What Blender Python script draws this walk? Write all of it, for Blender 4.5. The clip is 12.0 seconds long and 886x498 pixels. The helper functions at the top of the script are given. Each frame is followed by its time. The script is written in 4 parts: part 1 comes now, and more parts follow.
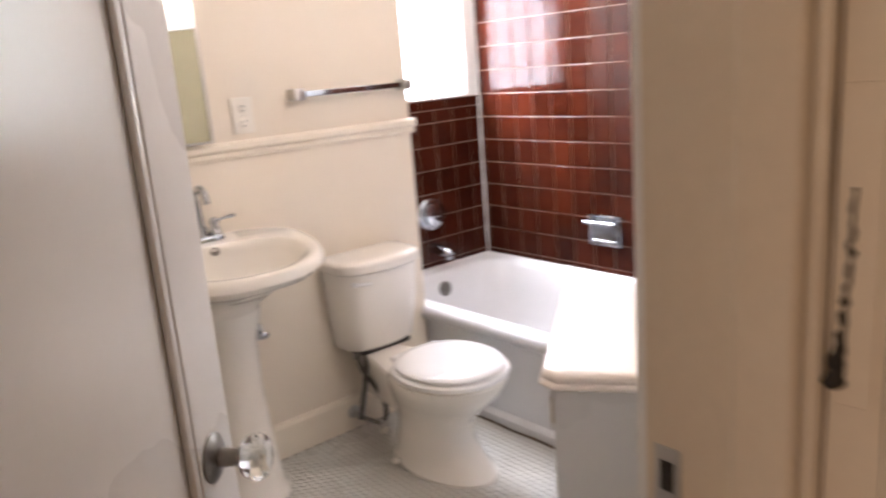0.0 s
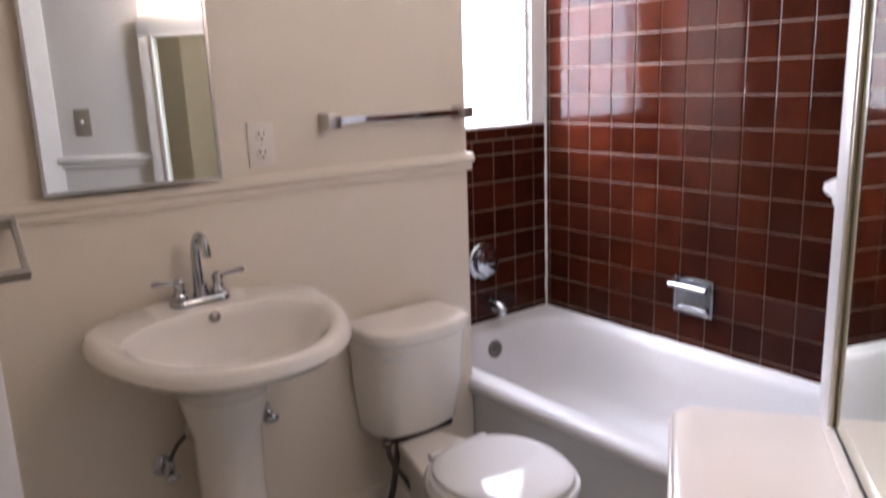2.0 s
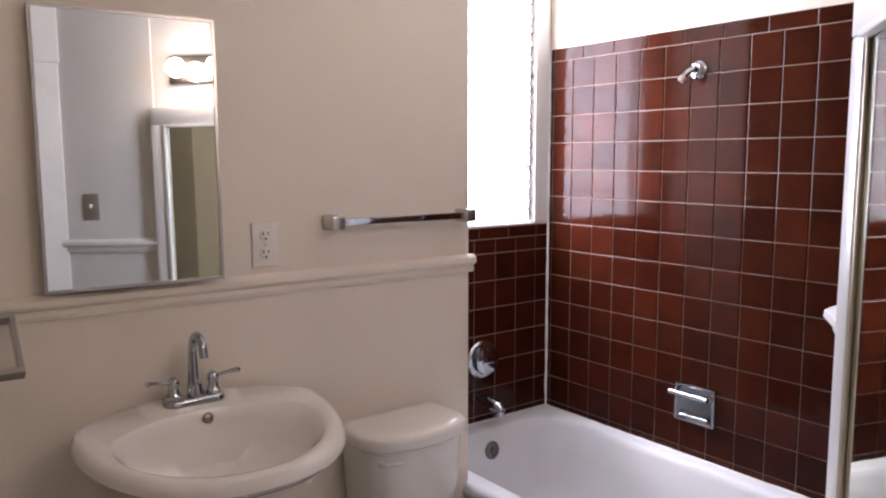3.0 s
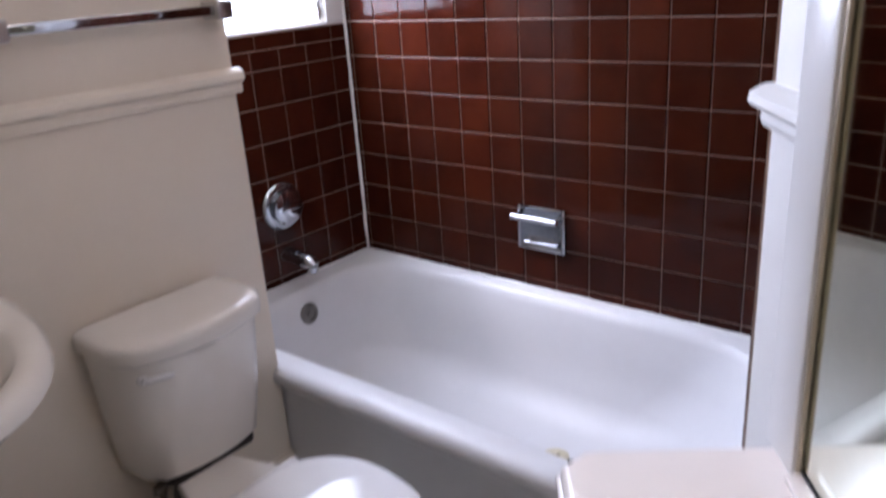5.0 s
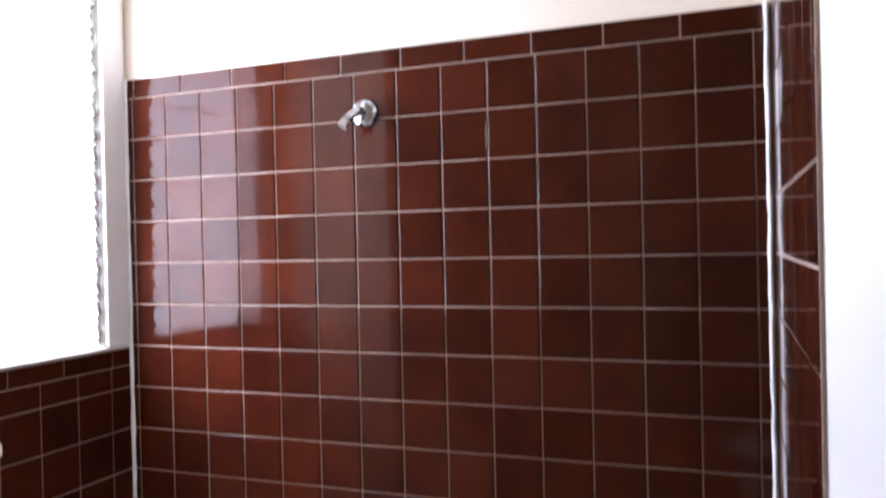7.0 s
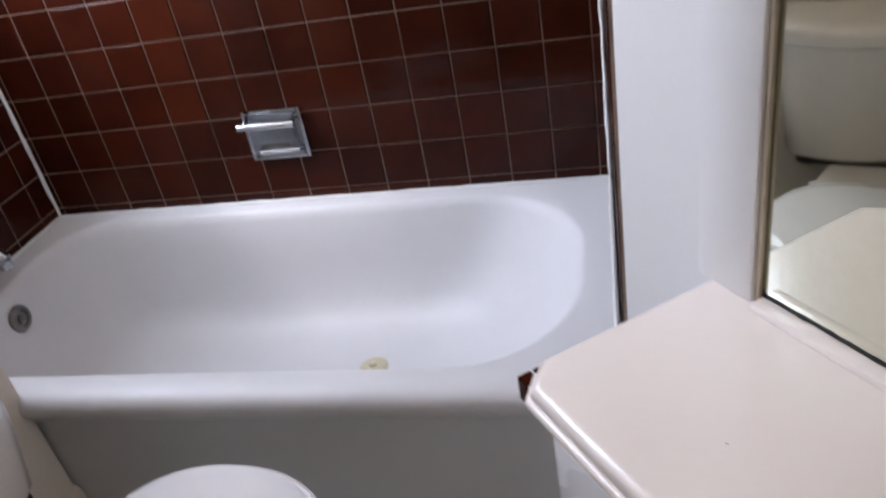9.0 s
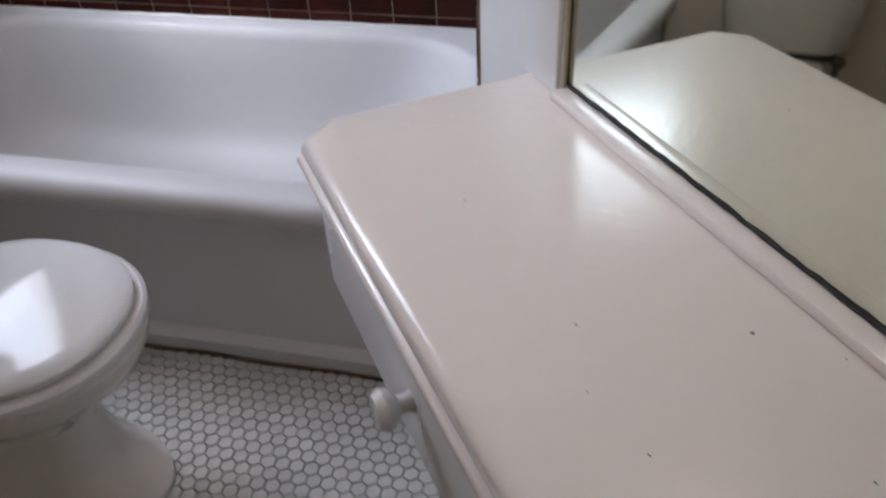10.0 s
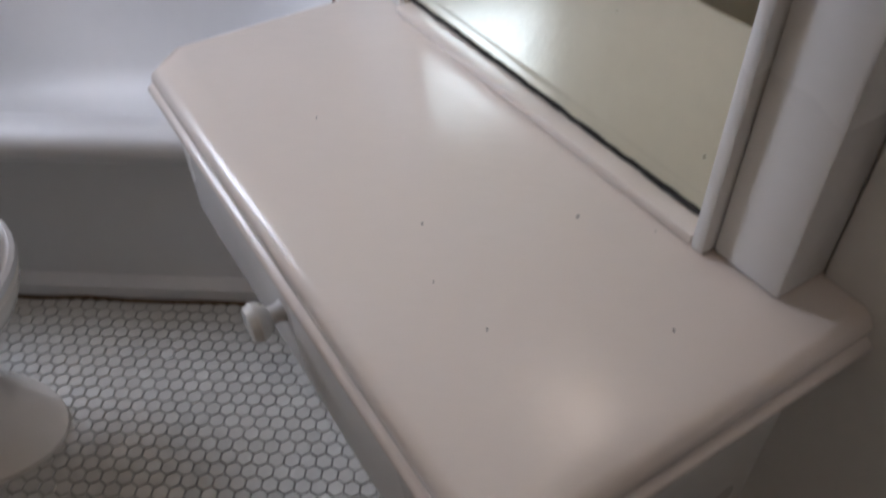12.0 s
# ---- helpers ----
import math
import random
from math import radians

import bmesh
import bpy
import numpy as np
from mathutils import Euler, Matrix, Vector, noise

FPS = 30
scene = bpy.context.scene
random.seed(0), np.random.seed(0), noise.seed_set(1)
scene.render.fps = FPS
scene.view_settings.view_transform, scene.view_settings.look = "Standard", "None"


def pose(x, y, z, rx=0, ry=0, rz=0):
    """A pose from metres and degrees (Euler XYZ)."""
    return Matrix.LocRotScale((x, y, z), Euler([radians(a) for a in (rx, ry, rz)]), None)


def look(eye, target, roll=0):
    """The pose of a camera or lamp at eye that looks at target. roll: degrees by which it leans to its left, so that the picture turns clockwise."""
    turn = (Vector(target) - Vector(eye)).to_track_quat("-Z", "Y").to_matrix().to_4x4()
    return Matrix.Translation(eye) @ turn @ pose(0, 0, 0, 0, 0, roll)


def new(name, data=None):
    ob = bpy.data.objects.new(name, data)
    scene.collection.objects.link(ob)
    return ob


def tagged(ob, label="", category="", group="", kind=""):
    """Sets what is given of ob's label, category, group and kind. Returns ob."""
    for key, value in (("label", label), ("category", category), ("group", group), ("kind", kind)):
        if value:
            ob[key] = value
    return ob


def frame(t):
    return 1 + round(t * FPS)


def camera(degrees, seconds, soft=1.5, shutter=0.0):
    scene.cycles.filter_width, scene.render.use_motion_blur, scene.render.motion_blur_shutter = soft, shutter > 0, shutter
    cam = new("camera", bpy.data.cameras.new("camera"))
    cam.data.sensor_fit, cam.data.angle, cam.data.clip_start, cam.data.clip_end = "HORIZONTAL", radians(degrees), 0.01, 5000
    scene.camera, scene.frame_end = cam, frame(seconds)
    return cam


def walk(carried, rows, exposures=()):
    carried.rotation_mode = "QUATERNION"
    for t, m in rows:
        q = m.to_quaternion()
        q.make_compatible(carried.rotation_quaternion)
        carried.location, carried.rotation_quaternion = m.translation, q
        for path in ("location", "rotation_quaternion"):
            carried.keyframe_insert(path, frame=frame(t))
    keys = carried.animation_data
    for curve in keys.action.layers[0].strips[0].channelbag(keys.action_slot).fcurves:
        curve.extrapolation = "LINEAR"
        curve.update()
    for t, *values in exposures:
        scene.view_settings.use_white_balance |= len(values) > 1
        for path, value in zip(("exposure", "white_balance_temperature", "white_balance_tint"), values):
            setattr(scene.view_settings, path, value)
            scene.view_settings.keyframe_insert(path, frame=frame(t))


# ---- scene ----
cam = camera(60.0, 12.0, soft=2.1, shutter=0.5)

PATH = [
    (0, (2.769, -2.625, 1.34), (1.28, -1.376, 0.869), -4.5),
    (0.5, (2.608, -2.434, 1.316), (0.931, -1.449, 0.849), -4.6),
    (1, (2.469, -2.348, 1.333), (0.888, -1.252, 0.787), -3.8),
    (1.5, (2.38, -2.332, 1.347), (0.851, -1.18, 0.769), -3.3),
    (2, (2.315, -2.31, 1.378), (0.758, -1.133, 0.941), -2.0),
    (2.5, (2.311, -2.306, 1.437), (0.729, -1.105, 1.209), -0.2),
    (3, (2.31, -2.299, 1.446), (0.725, -1.103, 1.212), -0.1),
    (3.2, (2.303, -2.28, 1.427), (0.715, -1.11, 1.097), -1.0),
    (4.8, (1.962, -1.918, 1.296), (0.718, -0.516, 0.595), -4.6),
    (5, (1.906, -1.841, 1.327), (0.696, -0.405, 0.638), -3.9),
    (5.5, (1.718, -1.662, 1.359), (0.510, -0.124, 0.939), -3.75),
    (6, (1.584, -1.57, 1.462), (0.531, 0.125, 1.346), -2.85),
    (6.5, (1.49, -1.631, 1.517), (0.751, 0.227, 1.515), -1.6),
    (6.7, (1.498, -1.631, 1.489), (0.785, 0.237, 1.522), -1.0),
    (8.3, (1.539, -1.722, 1.312), (1.019, 0.045, 0.532), -11.0),
    (8.5, (1.534, -1.76, 1.323), (1.085, -0.032, 0.421), -11.6),
    (9, (1.59, -1.744, 1.282), (1.149, -0.088, 0.252), -11.0),
    (9.5, (1.696, -1.718, 1.218), (1.231, -0.150, 0.067), -8.1),
    (10, (1.790, -1.757, 1.115), (1.388, -0.233, -0.116), -3.0),
    (10.5, (1.800, -1.764, 1.127), (1.474, -0.375, -0.274), -3.9),
    (11, (1.801, -1.790, 1.115), (1.579, -0.472, -0.373), -2.8),
    (11.5, (1.826, -1.796, 1.106), (1.669, -0.470, -0.382), -2.0),
    (12, (1.829, -1.790, 1.131), (1.706, -0.357, -0.258), -1.6),
]
EXPOSURES = [(0.0, 1.45, 6350, 21), (0.6, 1.4, 6300, 21), (1.0, 1.15, 6250, 23), (1.5, 0.66, 6200, 24), (2.0, 0.52, 6150, 25), (2.5, 0.34, 6150, 26), (3.2, 0.28, 6150, 26), (4.8, 0.2, 5700, 24), (6.0, 0.25, 5800, 25), (6.6, 0.3, 5850, 25), (7.3, 0.25, 5950, 22), (8.0, 0.5, 6050, 21), (8.3, 1.05, 6050, 21), (8.5, 0.55, 6050, 20), (8.7, 0.22, 5950, 20), (9.0, 0.05, 5950, 20), (9.5, -0.14, 5900, 19), (10.2, -0.3, 5950, 18), (12.0, -0.36, 5950, 18)]
walk(cam, [(t, look(eye, target, roll)) for t, eye, target, roll in PATH], EXPOSURES)

# ---- world and lights ----
world = bpy.data.worlds.new("world")
scene.world = world
world.use_nodes = True
wn = world.node_tree.nodes
sky = wn.new("ShaderNodeTexSky")
sky.sky_type, sky.sun_disc = "NISHITA", False
sky.sun_elevation, sky.sun_rotation = radians(50), radians(250)
wn["Background"].inputs[1].default_value = 0.12
world.node_tree.links.new(sky.outputs[0], wn["Background"].inputs[0])

sun = new("sun", bpy.data.lights.new("sun", "SUN"))
sun.data.energy, sun.data.angle, sun.data.color = 1.0, radians(10), (1, 0.96, 0.9)
sun.matrix_world = look((-4, -2, 6), (0, 0, 0))

# daylight in the bathroom window's opening
day = new("window_daylight", bpy.data.lights.new("window_daylight", "AREA"))
day.data.shape, day.data.size, day.data.size_y = "RECTANGLE", 0.66, 1.16
day.data.energy, day.data.color = 41, (0.86, 0.93, 1.0)
day.matrix_world = look((-0.13, -0.39, 1.71), (1.0, -0.39, 1.68))
# warm lamp added out of view, standing in for the hall's unknown light
hfill = new("hall_fill_lamp", bpy.data.lights.new("hall_fill_lamp", "AREA"))
hfill.data.shape, hfill.data.size, hfill.data.size_y = "RECTANGLE", 0.8, 1.2
hfill.data.energy, hfill.data.color = 6, (1.0, 0.70, 0.40)
hfill.matrix_world = look((3.02, -4.50, 1.5), (2.55, -2.2, 1.2))

# ---- materials ----
def material(name, colour, rough=0.5, metal=0.0, vary=0.06, scale=4.0, grain=60.0, bump=0.15, depth=0.002, rand=0.0, stain=None, coat=0.0, trans=0.0, ior=1.45, spec=0.5, brush=None):
    """A painted, glazed or metal surface: two scales of colour change, fine relief, uneven gloss."""
    m = bpy.data.materials.new(name)
    m.use_nodes = True
    n, l = m.node_tree.nodes, m.node_tree.links
    b = n["Principled BSDF"]
    b.inputs["Metallic"].default_value = metal
    b.inputs["Coat Weight"].default_value = coat
    b.inputs["Transmission Weight"].default_value = trans
    b.inputs["IOR"].default_value = ior
    b.inputs["Specular IOR Level"].default_value = spec
    geo = n.new("ShaderNodeNewGeometry")
    big, fine = n.new("ShaderNodeTexNoise"), n.new("ShaderNodeTexNoise")
    for t, sc, det in ((big, scale, 4), (fine, grain, 3)):
        if brush and t is fine:
            # long brush marks: the grain is drawn out along one direction of the plan
            turn = n.new("ShaderNodeMapping")
            turn.inputs["Rotation"].default_value[2] = radians(brush[0])
            turn.inputs["Scale"].default_value = (1 / brush[1], 1, 1)
            l.new(geo.outputs["Position"], turn.inputs["Vector"]); l.new(turn.outputs[0], t.inputs["Vector"])
        else:
            l.new(geo.outputs["Position"], t.inputs["Vector"])
        t.inputs["Scale"].default_value, t.inputs["Detail"].default_value = sc, det
    mix = n.new("ShaderNodeMix"); mix.data_type = "RGBA"
    ramp = n.new("ShaderNodeMapRange"); ramp.inputs[1].default_value, ramp.inputs[2].default_value = 0.2, 0.8
    l.new(big.outputs[0], ramp.inputs[0]); l.new(ramp.outputs[0], mix.inputs[0])
    dark = stain or tuple(c * (1 - 2 * vary) for c in colour)
    mix.inputs[6].default_value, mix.inputs[7].default_value = (*colour, 1), (*dark, 1)
    hsv = n.new("ShaderNodeHueSaturation")
    val = n.new("ShaderNodeMath"); val.operation = "MULTIPLY_ADD"
    l.new(fine.outputs[0], val.inputs[0]); val.inputs[1].default_value, val.inputs[2].default_value = 2 * vary, 1 - vary
    l.new(mix.outputs[2], hsv.inputs["Color"])
    if rand:
        info = n.new("ShaderNodeObjectInfo")
        more = n.new("ShaderNodeMath"); more.operation = "MULTIPLY_ADD"
        l.new(info.outputs["Random"], more.inputs[0]); more.inputs[1].default_value = rand
        l.new(val.outputs[0], more.inputs[2]); val = more
    l.new(val.outputs[0], hsv.inputs["Value"])
    l.new(hsv.outputs[0], b.inputs["Base Color"])
    ro = n.new("ShaderNodeMath"); ro.operation = "MULTIPLY_ADD"
    l.new(big.outputs[0], ro.inputs[0]); ro.inputs[1].default_value, ro.inputs[2].default_value = rough * 0.3, rough * 0.85
    l.new(ro.outputs[0], b.inputs["Roughness"])
    if bump:
        bu = n.new("ShaderNodeBump"); bu.inputs["Strength"].default_value, bu.inputs["Distance"].default_value = bump, depth
        add = n.new("ShaderNodeMath"); add.operation = "ADD"
        l.new(fine.outputs[0], add.inputs[0]); l.new(big.outputs[0], add.inputs[1])
        l.new(add.outputs[0], bu.inputs["Height"]); l.new(bu.outputs[0], b.inputs["Normal"])
    return m


PAINT = material("cream_wall_paint", (0.80, 0.72, 0.605), 0.45, vary=0.02, scale=2.5, grain=90, bump=0.12, depth=0.0015)
TRIM = material("white_gloss_trim_paint", (0.76, 0.75, 0.73), 0.28, vary=0.01, scale=2, grain=70, bump=0.2, depth=0.0015)
# cream jamb paint with the hall's warm, dim light tinted into its colour
JAMBP = material("cream_door_paint_hall_tint", (0.68, 0.585, 0.46), 0.3, vary=0.04, scale=6, grain=50, bump=0.25, depth=0.002)
WALLW = material("white_wall_paint", (0.75, 0.735, 0.71), 0.5, vary=0.02, scale=3, grain=90, bump=0.12, depth=0.0015)
# ceiling is out of view; its colour is lowered to weaken bounced light
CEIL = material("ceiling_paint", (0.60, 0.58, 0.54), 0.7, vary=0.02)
TOPPAINT = material("glossy_cabinet_paint", (0.83, 0.755, 0.69), 0.245, vary=0.012, scale=5, grain=110, bump=0.32, depth=0.0010, brush=(54, 2.5))
CHINA = material("white_vitreous_china", (0.84, 0.80, 0.735), 0.09, vary=0.012, scale=5, grain=30, bump=0.03, coat=0.3)
ENAMEL = material("white_tub_enamel", (0.69, 0.685, 0.685), 0.45, vary=0.02, scale=4, grain=40, bump=0.05, coat=0.0, spec=0.45)
SEATP = material("white_plastic_seat", (0.80, 0.79, 0.78), 0.055, vary=0.01, scale=14, bump=0.03)
CHROME = material("chrome", (0.48, 0.50, 0.53), 0.08, metal=1.0, vary=0.02, bump=0.03)
SATIN = material("stained_chrome", (0.30, 0.32, 0.345), 0.15, metal=1.0, vary=0.18, scale=28, grain=90, bump=0.06)
NICKEL = material("brushed_steel", (0.55, 0.53, 0.50), 0.3, metal=1.0, vary=0.04, grain=200, bump=0.05)
BROWN = material("red_brown_glazed_tile", (0.041, 0.0080, 0.0030), 0.065, vary=0.10, scale=7, grain=26, bump=0.10, depth=0.0016, rand=0.6, stain=(0.020, 0.0044, 0.0027), spec=0.20)
GROUT = material("pale_grout", (0.44, 0.34, 0.285), 0.85, vary=0.12, scale=5, grain=120, bump=0.5, depth=0.002, stain=(0.26, 0.17, 0.13))
CAULK = material("white_caulk", (0.80, 0.79, 0.77), 0.5, vary=0.05, grain=60, bump=0.5, depth=0.003)
HEX = material("white_hex_mosaic", (0.54, 0.54, 0.52), 0.28, vary=0.05, scale=3, grain=80, bump=0.12, rand=0.12, stain=(0.45, 0.425, 0.37))
FGROUT = material("grey_floor_grout", (0.19, 0.165, 0.14), 0.9, vary=0.2, scale=8, grain=90, bump=0.5, depth=0.002)
DARK = material("dark_gap", (0.035, 0.03, 0.028), 0.8, vary=0.2)
SEAM = material("dirty_seam", (0.16, 0.10, 0.055), 0.8, vary=0.25, scale=18)
MIRROR = material("mirror_glass", (0.86, 0.88, 0.85), 0.015, metal=1.0, vary=0.0, bump=0)
OLDMIR = material("old_mirror_glass", (0.74, 0.77, 0.67), 0.03, metal=1.0, vary=0.04, scale=3, bump=0)
DULL = material("tarnished_metal", (0.22, 0.20, 0.18), 0.35, metal=0.9, vary=0.15, scale=30)
BRASS = material("aged_brass_strip", (0.52, 0.45, 0.33), 0.45, metal=0.3, vary=0.1)
RUBBER = material("grey_braided_hose", (0.11, 0.10, 0.095), 0.45, metal=0.4, vary=0.1, grain=300, bump=0.4)
IVORY = material("ivory_plastic", (0.78, 0.74, 0.66), 0.35, vary=0.02)
STEELPL = material("grey_switch_plate", (0.42, 0.39, 0.34), 0.4, metal=0.5, vary=0.05)
GLASS = material("clear_glass", (0.95, 0.97, 0.97), 0.03, vary=0.0, bump=0, trans=1.0, ior=1.5)
WOODFL = material("hall_wood_floor", (0.22, 0.12, 0.06), 0.4, vary=0.2, scale=3, grain=30)
YELLOW = material("yellowed_plastic", (0.66, 0.60, 0.42), 0.5, vary=0.1, scale=40)


def glow(name, colour, strength):
    m = bpy.data.materials.new(name)
    m.use_nodes = True
    b = m.node_tree.nodes["Principled BSDF"]
    b.inputs["Base Color"].default_value = (0.9, 0.9, 0.88, 1)
    b.inputs["Emission Color"].default_value, b.inputs["Emission Strength"].default_value = (*colour, 1), strength
    return m


BULB = glow("lit_globe_bulb", (1.0, 0.80, 0.60), 28)

# ---- mesh helpers ----
def mesh(name, bm, mat, smooth=False):
    bmesh.ops.recalc_face_normals(bm, faces=bm.faces)
    me = bpy.data.meshes.new(name)
    bm.to_mesh(me)
    bm.free()
    me.materials.append(mat)
    if smooth:
        for p in me.polygons:
            p.use_smooth = True
        me.set_sharp_from_angle(angle=radians(38))
    return me


def part(name, bm, mat, parent=None, label="", smooth=False):
    ob = new(name, mesh(name, bm, mat, smooth))
    ob.parent = parent
    return tagged(ob, label) if label else ob


def thing(name, label, category, m=None, group=""):
    ob = new(name)
    ob.matrix_world = m or Matrix()
    return tagged(ob, label, category, group)


def structure(name, bm, mat, label, smooth=False):
    return tagged(part(name, bm, mat, smooth=smooth), label, kind="structure")


def box(bm, x0, x1, y0, y1, z0, z1, bevel=0.0, seg=2, m=None):
    vs = bmesh.ops.create_cube(bm, size=1)["verts"]
    mm = Matrix.Translation(((x0 + x1) / 2, (y0 + y1) / 2, (z0 + z1) / 2)) @ Matrix.Diagonal((abs(x1 - x0), abs(y1 - y0), abs(z1 - z0), 1))
    bmesh.ops.transform(bm, matrix=mm, verts=vs)
    if bevel:
        es = list({e for v in vs for e in v.link_edges})
        vs = bmesh.ops.bevel(bm, geom=es, offset=bevel, segments=seg, affect="EDGES", profile=0.5)["verts"]
    if m:
        bmesh.ops.transform(bm, matrix=m, verts=list({v for v in vs}))
    return bm


def rings(bm, rows, caps=(True, True), closed=True):
    """Skin a list of rings of points, all with the same count."""
    made = [[bm.verts.new(p) for p in r] for r in rows]
    k = len(rows[0])
    for a, b in zip(made, made[1:]):
        for i in range(k if closed else k - 1):
            bm.faces.new((a[i], a[(i + 1) % k], b[(i + 1) % k], b[i]))
    if caps[0]:
        bm.faces.new(made[0])
    if caps[1]:
        bm.faces.new(made[-1])
    return bm


def lathe(bm, prof, seg=24, m=None, caps=(True, True)):
    m = m or Matrix()
    return rings(bm, [[m @ Vector((r * math.cos(a), r * math.sin(a), z)) for a in [2 * math.pi * i / seg for i in range(seg)]] for r, z in prof], caps)


def tube(bm, pts, r, seg=12):
    """A round bar along a line of points."""
    pts = [Vector(p) for p in pts]
    rows = []
    side = None
    for i, p in enumerate(pts):
        d = (pts[min(i + 1, len(pts) - 1)] - pts[max(i - 1, 0)]).normalized()
        if side is None:
            side = d.orthogonal().normalized()
        side = (side - d * side.dot(d)).normalized()
        up = d.cross(side)
        rr = r[i] if isinstance(r, (list, tuple)) else r
        rows.append([p + (side * math.cos(a) + up * math.sin(a)) * rr for a in [2 * math.pi * k / seg for k in range(seg)]])
    return rings(bm, rows)


def arc(points, n=8):
    """A smooth line through the given points."""
    P = [Vector(p) for p in points]
    P = [P[0] * 2 - P[1]] + P + [P[-1] * 2 - P[-2]]
    out = []
    for a, b, c, d in zip(P, P[1:], P[2:], P[3:]):
        for k in range(n):
            t = k / n
            out.append(0.5 * ((2 * b) + (c - a) * t + (2 * a - 5 * b + 4 * c - d) * t * t + (3 * b - a - 3 * c + d) * t ** 3))
    return out + [P[-2]]


def moulding(bm, prof, a, b, out):
    """A profile (reach from the wall, height) drawn from a to b along a wall whose outward way is out."""
    a, b, out = Vector(a), Vector(b), Vector(out)
    return rings(bm, [[p + out * r + Vector((0, 0, h)) for r, h in prof] for p in (a, b)])


def slab(bm, outline, z0, z1, bevel=0.0):
    rows = [[Vector((x, y, z)) for x, y in outline] for z in (z0, z1)]
    return rings(bm, rows)


def rot(deg, axis, at=(0, 0, 0)):
    return Matrix.Translation(at) @ Matrix.Rotation(radians(deg), 4, axis)


# ---- plan ----
A = 0.42            # wall with the sink
TILE, ZS, XG = 0.1095, 1.18, 0.028
CX, CY = 1.600, -0.781
EX0, EX1 = 2.31, 2.56
JY0, JY1 = -2.745, -1.963
CEILING = 2.62
DM = pose(0, 0, 0, 0, 0, -54)   # along and across the slanting wall
DP = 0.80            # the mirror's plane
DW = 0.835           # the wall behind it
WV = DW - 0.004      # its face beside the mirror


def on_d(u, v, z=0.0):
    return DM @ Vector((u, v, z))


# ---- the setting ----
def prism(outline, z0, z1):
    return slab(bmesh.new(), outline, z0, z1)


floor = structure("floor", prism([(-0.02, 0.05), (1.7, 0.05), (2.42, -1.5), (2.42, -3.1), (0.2, -3.1), (-0.02, -0.9)], -0.1, -0.004), FGROUT, "white hexagon mosaic floor with dark grey grout")
hall_floor = structure("hall_floor", prism([(2.42, -1.0), (5.0, -1.0), (5.0, -4.8), (2.42, -4.8)], -0.1, -0.006), WOODFL, "brown wooden hall floor")
ceiling = structure("ceiling", prism([(-0.3, 0.2), (5.0, 0.2), (5.0, -4.8), (-0.3, -4.8)], CEILING, CEILING + 0.12), CEIL, "plain dull cream ceiling, unseen, darkened to lessen bounced light")
wall_north = structure("wall_north", box(bmesh.new(), -0.15, 1.75, 0.0, 0.15, 0, CEILING), PAINT, "white wall above red-brown tiles at the bathtub")
bm = bmesh.new()
WY0, WY1, WZ0, WZ1 = -0.68, -0.090, 1.185, 2.26
box(bm, -0.15, 0, -0.80, 0.0, 0, WZ0)
box(bm, -0.15, 0, -0.80, 0.0, WZ1, CEILING)
box(bm, -0.15, 0, -0.80, WY0, WZ0, WZ1)
box(bm, -0.15, 0, WY1, 0.0, WZ0, WZ1)
wall_window = structure("wall_window", bm, PAINT, "white window wall with red-brown tiles below")
wall_west = structure("wall_west", box(bmesh.new(), 0.0, A, -2.40, -0.772, 0, CEILING), PAINT, "cream painted wall behind sink and toilet")
wall_east = structure("wall_east", box(bmesh.new(), 1.600, 1.75, CY, 0.0, 0, CEILING), PAINT, "white wall with tiles at the tub's end")
bm = bmesh.new()
rings(bm, [[Vector((x, y, z)) for x, y in [(CX + 0.0005, CY), (1.75, -0.70)] + [tuple(on_d(3.0, 1.0)[:2]), (EX0, (DW - .809 * EX0) / .588)]] for z in (0, CEILING)])
box(bm, 2.352, 2.80, WV, DW + 0.02, 0, CEILING, m=DM)
wall_slanted = structure("wall_slanted", bm, WALLW, "white slanting wall behind the cabinet and mirror")
bm = bmesh.new()
box(bm, EX0, EX1, JY1 + 0.02, -1.10, 0, CEILING)
box(bm, EX0, EX1, -3.1, JY0 - 0.02, 0, CEILING)
box(bm, EX0, EX1, JY0 - 0.02, JY1 + 0.02, 2.06, CEILING)
wall_door = structure("wall_door", bm, PAINT, "cream wall with the doorway")
bm = bmesh.new()
box(bm, 0.2, 1.25, -2.50, -2.36, 0, CEILING)
box(bm, 1.11, 1.25, -3.0, -2.50, 0, CEILING)
box(bm, 1.11, EX0, -3.14, -3.0, 0, CEILING)
wall_south = structure("wall_south", bm, PAINT, "plain cream wall beside the door")
bm = bmesh.new()
box(bm, 2.31, 5.0, -1.12, -1.0, 0, CEILING)
box(bm, 4.9, 5.02, -4.8, -1.0, 0, CEILING)
# the opening between these pieces is invented to go with the added hall lamp
box(bm, 2.4, 2.58, -4.75, -4.6, 0, CEILING)
box(bm, 3.46, 5.0, -4.75, -4.6, 0, CEILING)
box(bm, 2.58, 3.46, -4.75, -4.6, 2.1, CEILING)
box(bm, EX0, EX1, -4.6, -3.1, 0, CEILING)
wall_hall = structure("wall_hall", bm, PAINT, "plain cream hall walls")

